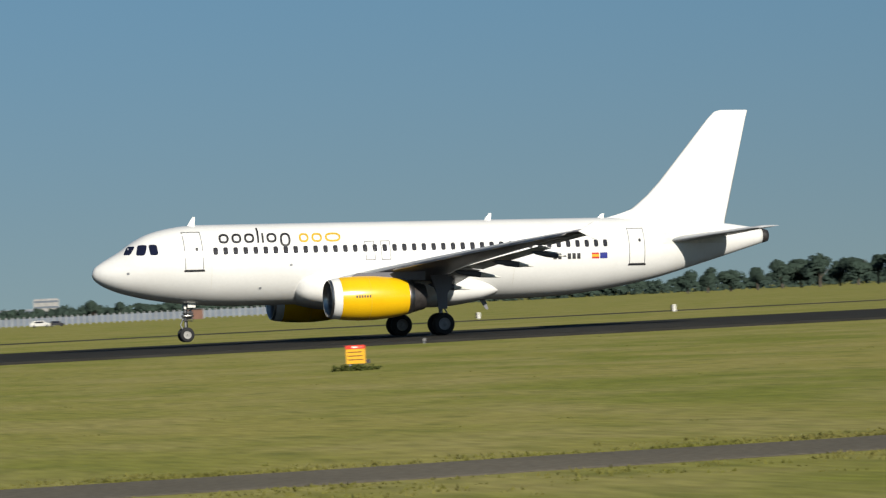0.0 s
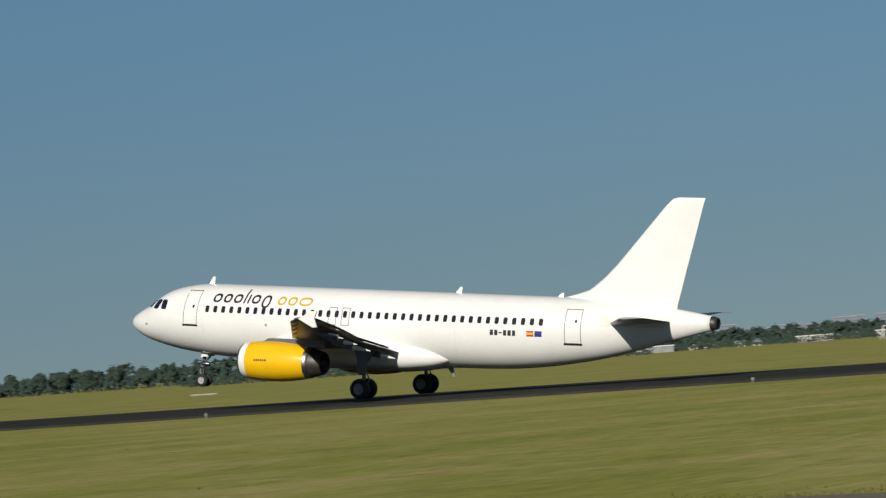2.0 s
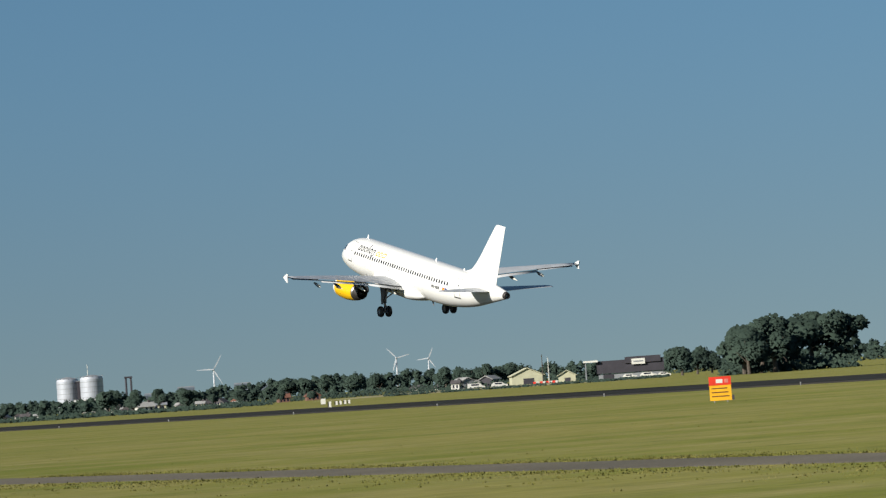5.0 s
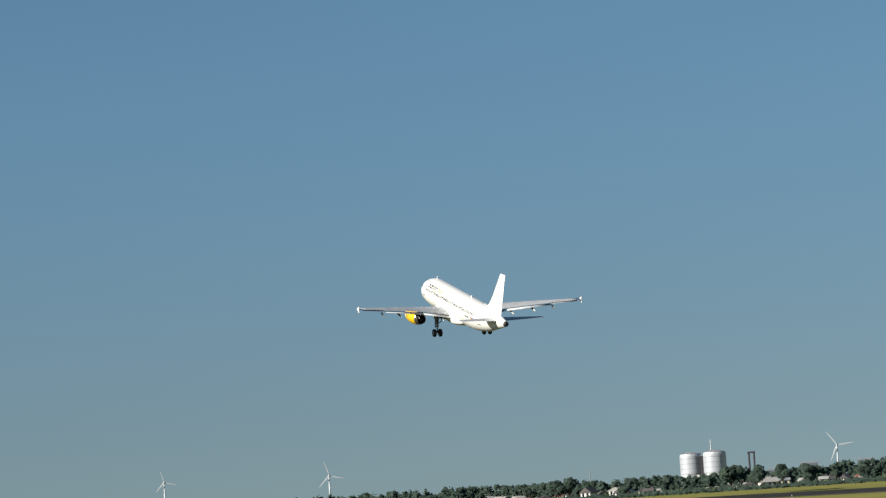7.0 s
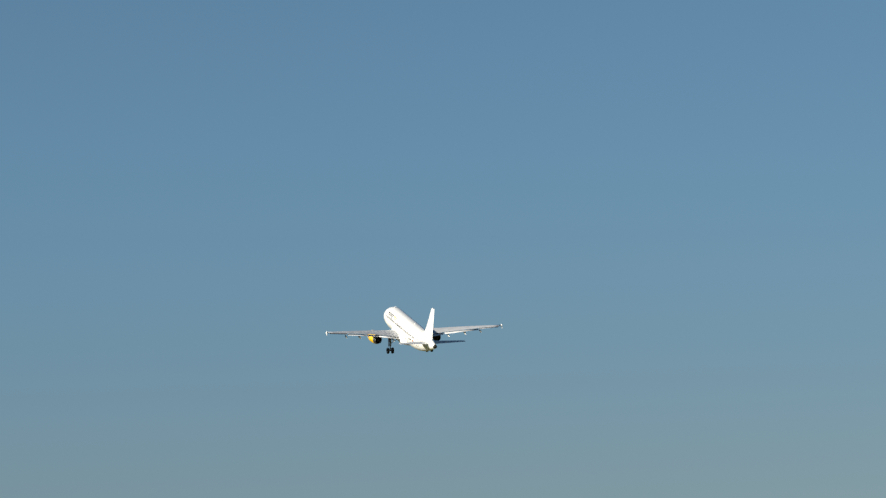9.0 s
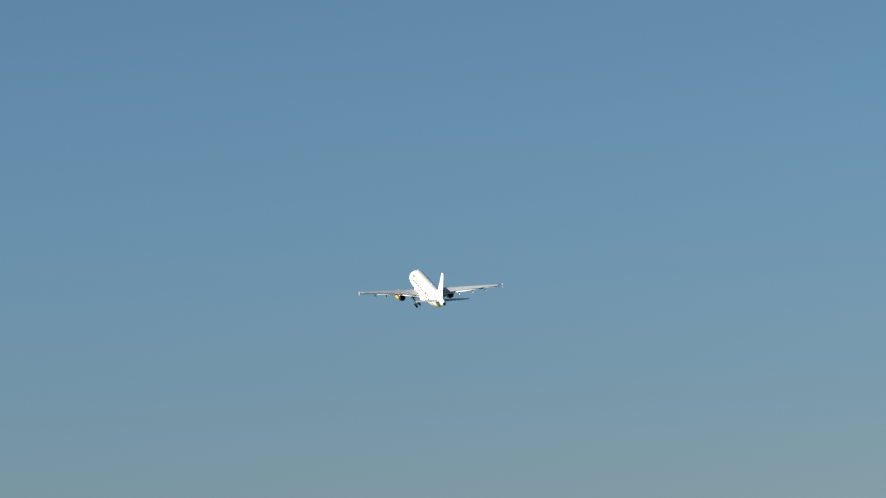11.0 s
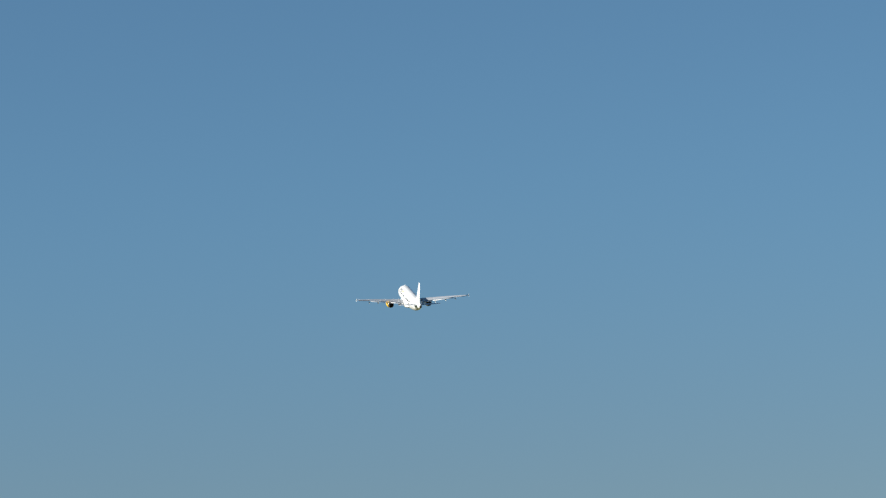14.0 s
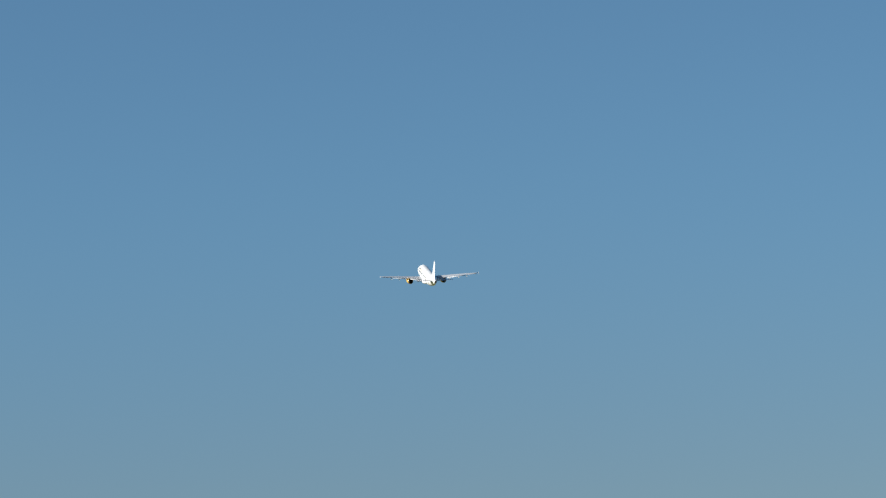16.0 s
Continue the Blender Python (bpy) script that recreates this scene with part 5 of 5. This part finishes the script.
def vehicles():
    for az, d in ((-11.28, 840), (-11.26, 980), (3.5, 760), (4.8, 800), (46.2, 900), (75.0, 880), (11.35, 1030), (60.7, 1010)):
        vehicle(az, d)
    vehicle(-11.52, 845, 3.4, 1.3, BLACK, lab="black car parked on the far grass")
    vehicle(61.05, 960, 4.4, 1.6, RENDER, True, lab="white van parked on the far grass")
    for az, d, ln, h in ((58.74, 985, 3.6, 1.3), (58.46, 980, 4.2, 1.5), (58.22, 985, 3.4, 1.2)):
        vehicle(az, d, ln, h, PALE, h > 2, lab="white vehicle parked before the dark hall")
    for az in (60.03, 59.93, 59.83, 59.74):
        b = empty("road_barrier", place(az + .12, 1000))
        part("block", loft([[(-.75, 0, 0), (-.75, .5, 0), (-.75, .4, .95), (-.75, .1, .95)], [(0, 0, 0), (0, .5, 0), (0, .4, .95), (0, .1, .95)]]), SIGNRED, b, "red barrier half")
        part("block", loft([[(.01, 0, 0), (.01, .5, 0), (.01, .4, .95), (.01, .1, .95)], [(.75, 0, 0), (.75, .5, 0), (.75, .4, .95), (.75, .1, .95)]]), RENDER, b, "white barrier half")
        tagged(b, "red and white plastic road barrier", "barrier", "road barriers before the barn")
    vehicle(-5.0, 1040, 5.5, 2.2, RENDER, True, lab="white van parked on the far grass")
    # yellow digger at a heap of soil
    t = empty("digger", place(45.12, 830))
    part("cab", box(bmesh.new(), -.5, .6, 0, 1.4, .9, 2.3), SIGNYEL, t)
    part("cab_window", box(bmesh.new(), -.3, .45, -.03, .02, 1.4, 2.15), GLASS, t)
    part("track", box(bmesh.new(), -1.2, 1.2, .1, 1.6, 0, .7), BLACK, t)
    bm = bmesh.new()
    rod(bm, (.5, .6, 1.4), (1.9, .6, 2.4), .16, seg=6)
    rod(bm, (1.9, .6, 2.4), (2.8, .6, .9), .13, seg=6)
    part("arm", bm, SIGNYEL, t)
    tagged(t, "yellow digger on a heap of soil", "digger")
    bm = bmesh.new()
    rings = []
    for i in range(14):
        u = i / 13
        hgt = .9 * math.sin(math.pi * u) ** .6 + .1 * math.sin(9 * u)
        rings.append([(-9 + 18 * u, -2, 0), (-9 + 18 * u, -.8, max(.02, hgt)), (-9 + 18 * u, .9, max(.02, hgt * 1.1)), (-9 + 18 * u, 2.4, 0)])
    heap = part("soil_heap", loft(rings, closed=False, bm=bm), mat("brown_soil", (.085, .06, .04), .95, vary=.2, scale=1), None)
    heap.matrix_basis = place(44.7, 828)
    tagged(heap, "low heap of brown soil", "soil")
    for az, d, w in ((30.72, 470, 3.0),):
        s = empty("pale_slab", place(az, d))
        part("slab", box(bmesh.new(), -w / 2, w / 2, 0, 3, 0, .12), RENDER, s)
        part("kerb", box(bmesh.new(), -w / 2 - .1, w / 2 + .1, -.1, 0, 0, .16), CONCRETE, s)
        tagged(s, "pale concrete slab in the grass", "slab")


vehicles()


def town():
    """Houses among the trees."""
    r = random.Random(21)
    spots = []
    for a0, a1, n, d0, d1 in ((67.6, 70.0, 17, 1000, 1330), (70.0, 75.2, 26, 1000, 1370), (64.4, 66.6, 12, 1000, 1250), (60.6, 61.9, 7, 1060, 1160), (12.6, 13.9, 7, 1290, 1330), (14.2, 20, 14, 1290, 1340), (46, 49.6, 8, 890, 930), (22, 24.4, 6, 1290, 1340)):
        for i in range(n):
            spots.append((a0 + (a1 - a0) * (i + r.uniform(.1, .9)) / n, r.uniform(d0, d1), a0))
    for az, d, a0 in spots:
        red = a0 == 12.6 or r.random() < .05
        small = r.uniform(.42, .72) if a0 > 60 else r.uniform(.5, .7)
        w = r.uniform(3.2, 6.5) * small
        wall = r.choice((RENDER, RENDER, CREAM))
        house(az, d, w, r.uniform(4, 7) * small, r.uniform(1.6, 2.8) * small, r.uniform(1.0, 1.9) * small, wall, ROOFRED if red else r.choice((ROOFDARK, ROOFDARK, SHEDGREY, CONCRETE)), r.uniform(-30, 30),
              "brick house with an orange tiled roof" if red else "small pale house with a dark roof", r.choice((2, 3)), gable=r.random() < .55)
    for az, w, h in ((63.94, 3.2, 1.3), (63.50, 3.8, 1.5)):
        house(az, 1065, w, 4, h, 1.25, BRICK, ROOFRED, 8, "brick house with an orange tiled roof", 3, gable=w > 3.5)


town()


def banks():
    """Dry grass banks and ditches far off."""
    for i, (az0, az1, d, w, h) in enumerate(((42.8, 50, 505, 22, .55), (38.2, 43, 545, 12, .4), (58.5, 63.5, 900, 20, .5))):
        k = 60
        rings = []
        for j in range(k + 1):
            a = radians(az0 + (az1 - az0) * j / k)
            hh = h * (1 + .5 * noise.noise((j * .3, i * 5, 0))) * min(1, 4 * j / k, 4 * (k - j) / k)
            ring = []
            for off, z in ((0, 0.002), (w * .3, hh), (w * .6, hh * 1.05), (w, .002)):
                dd = d + off
                ring.append((-math.sin(a) * dd, math.cos(a) * dd, max(z, .002)))
            rings.append(ring)
        tagged(part("bank", loft(rings, closed=False), HAY, None), "low bank of dry grass", "bank", kind="structure")


banks()


def tufts():
    """Longer grass along the path and in the field, as one scatter of thin blades."""
    rng = np.random.default_rng(17)
    n1, n2 = 13000, 600
    x = np.concatenate([rng.uniform(-110, 24, n1), rng.uniform(-260, 60, n2)])
    y = np.concatenate([np.where(rng.random(n1) < .62, 44.7 + rng.gamma(1.5, .35, n1), 40.9 - rng.gamma(1.6, 1.0, n1)), rng.uniform(46, 166, n2)])
    h = np.concatenate([rng.uniform(.015, .048, n1), rng.uniform(.02, .04, n2)])
    keep = np.ones(len(x), bool)
    keep[:n1] = rng.random(n1) < .35 + .65 * (np.sin(x[:n1] * .55) * np.sin(x[:n1] * .21 + 1) > -.1)
    x, y, h = x[keep], y[keep], h[keep]
    n, k = len(x), 4
    a = rng.uniform(0, 6.28, (n, k))
    w = rng.uniform(.012, .03, (n, k))
    sp = rng.uniform(-.10, .10, (n, k, 2))
    bx, by = x[:, None] + sp[..., 0] * 1.6, y[:, None] + sp[..., 1]
    hh = h[:, None] * rng.uniform(.6, 1.3, (n, k))
    p0 = np.stack([bx - np.cos(a) * w, by - np.sin(a) * w, np.zeros((n, k))], -1)
    p1 = np.stack([bx + np.cos(a) * w, by + np.sin(a) * w, np.zeros((n, k))], -1)
    p2 = np.stack([bx + rng.uniform(-.5, .5, (n, k)) * hh, by + rng.uniform(-.5, .5, (n, k)) * hh, hh], -1)
    pts = np.stack([p0, p1, p2], 2).reshape(-1, 3)
    me = bpy.data.meshes.new("grass_tufts")
    me.vertices.add(len(pts))
    me.vertices.foreach_set("co", pts.reshape(-1))
    me.loops.add(len(pts))
    me.loops.foreach_set("vertex_index", np.arange(len(pts), dtype=np.int32))
    me.polygons.add(len(pts) // 3)
    me.polygons.foreach_set("loop_start", np.arange(0, len(pts), 3, dtype=np.int32))
    me.update(calc_edges=True)
    me.materials.append(TUFT)
    tagged(new("grass_tufts", me), "longer dry grass along the path and in the field", "grass", kind="stuff")


tufts()


# ---- motion of the things ----
# seconds, place of the main wheels, nose-up angle
HEADING = ((0, 0), (2.4, 0), (5.3, -1.8), (7.5, -1.5), (16, -1.4))
BANK = ((0, 0), (3.2, 0), (5.5, -.48), (6.0, -.55), (6.5, -.24), (7.0, -.12), (7.5, 0), (16, 0))
FLIGHT = [
    (0.0, 58.55, 192.12, 0.02, 1.25),
    (0.5, 19.15, 192.12, 0.00, 2.12),
    (1.0, -20.68, 192.12, 0.05, 3.16),
    (1.5, -60.93, 192.12, 0.06, 4.39),
    (2.0, -101.55, 192.12, 0.12, 5.97),
    (2.5, -141.53, 192.12, 0.65, 7.72),
    (3.0, -183.84, 192.12, 1.26, 8.86),
    (5.5, -394.41, 187.31, 12.92, 12.53),
    (6.0, -437.14, 186.66, 16.67, 12.96),
    (6.5, -480.02, 186.11, 21.19, 13.65),
    (7.0, -523.01, 185.66, 26.03, 13.85),
    (7.5, -566.10, 185.32, 30.85, 14.14),
    (8.0, -609.25, 185.08, 35.67, 14.54),
    (8.5, -652.44, 184.95, 40.51, 15.08),
    (9.0, -695.64, 184.92, 45.36, 15.84),
    (11.5, -910.91, 186.31, 69.77, 17.02),
    (12.0, -953.63, 186.90, 74.70, 16.07),
    (12.5, -996.18, 187.59, 79.65, 15.45),
    (13.0, -1038.53, 188.38, 84.62, 14.93),
    (13.5, -1080.65, 189.28, 89.61, 14.68),
    (14.0, -1122.52, 190.28, 94.60, 14.69),
    (14.5, -1164.12, 191.39, 99.60, 14.53),
    (15.0, -1205.40, 192.59, 104.61, 14.46),
    (15.5, -1246.36, 193.91, 109.61, 14.30),
    (16.0, -1286.96, 195.32, 114.62, 14.08),
]


def motions():
    walk(PLANE, [(t, pose(x, y, z, interp(t, BANK), p, interp(t, HEADING))) for t, x, y, z, p in FLIGHT])
    # the legs stretch as the wheels leave the runway, then fold away
    drop = ((0, 0), (2.0, 0), (3.2, .22), (5.3, .34))
    fold = ((0, 0), (9.0, 0), (10.0, 8), (11.0, 32), (12.0, 58), (13.0, 74), (14.4, 89), (16, 89))
    for kind, g, at in GEARS:
        if kind == "nose":
            walk(g, [(t, pose(*at, 0, a, 0)) for t, a in fold])
        else:
            walk(g, [(t, pose(at[0], at[1], at[2] - d)) for t, d in drop] + [(t, pose(at[0], at[1], at[2] - .34, -a if kind == "right" else a)) for t, a in fold[1:]])
    for rotor, at, phase in ROTORS:
        walk(rotor, [(t, at @ pose(0, 0, 0, 0, phase - 34 * t, 0)) for t in range(0, 17, 2)])


motions()
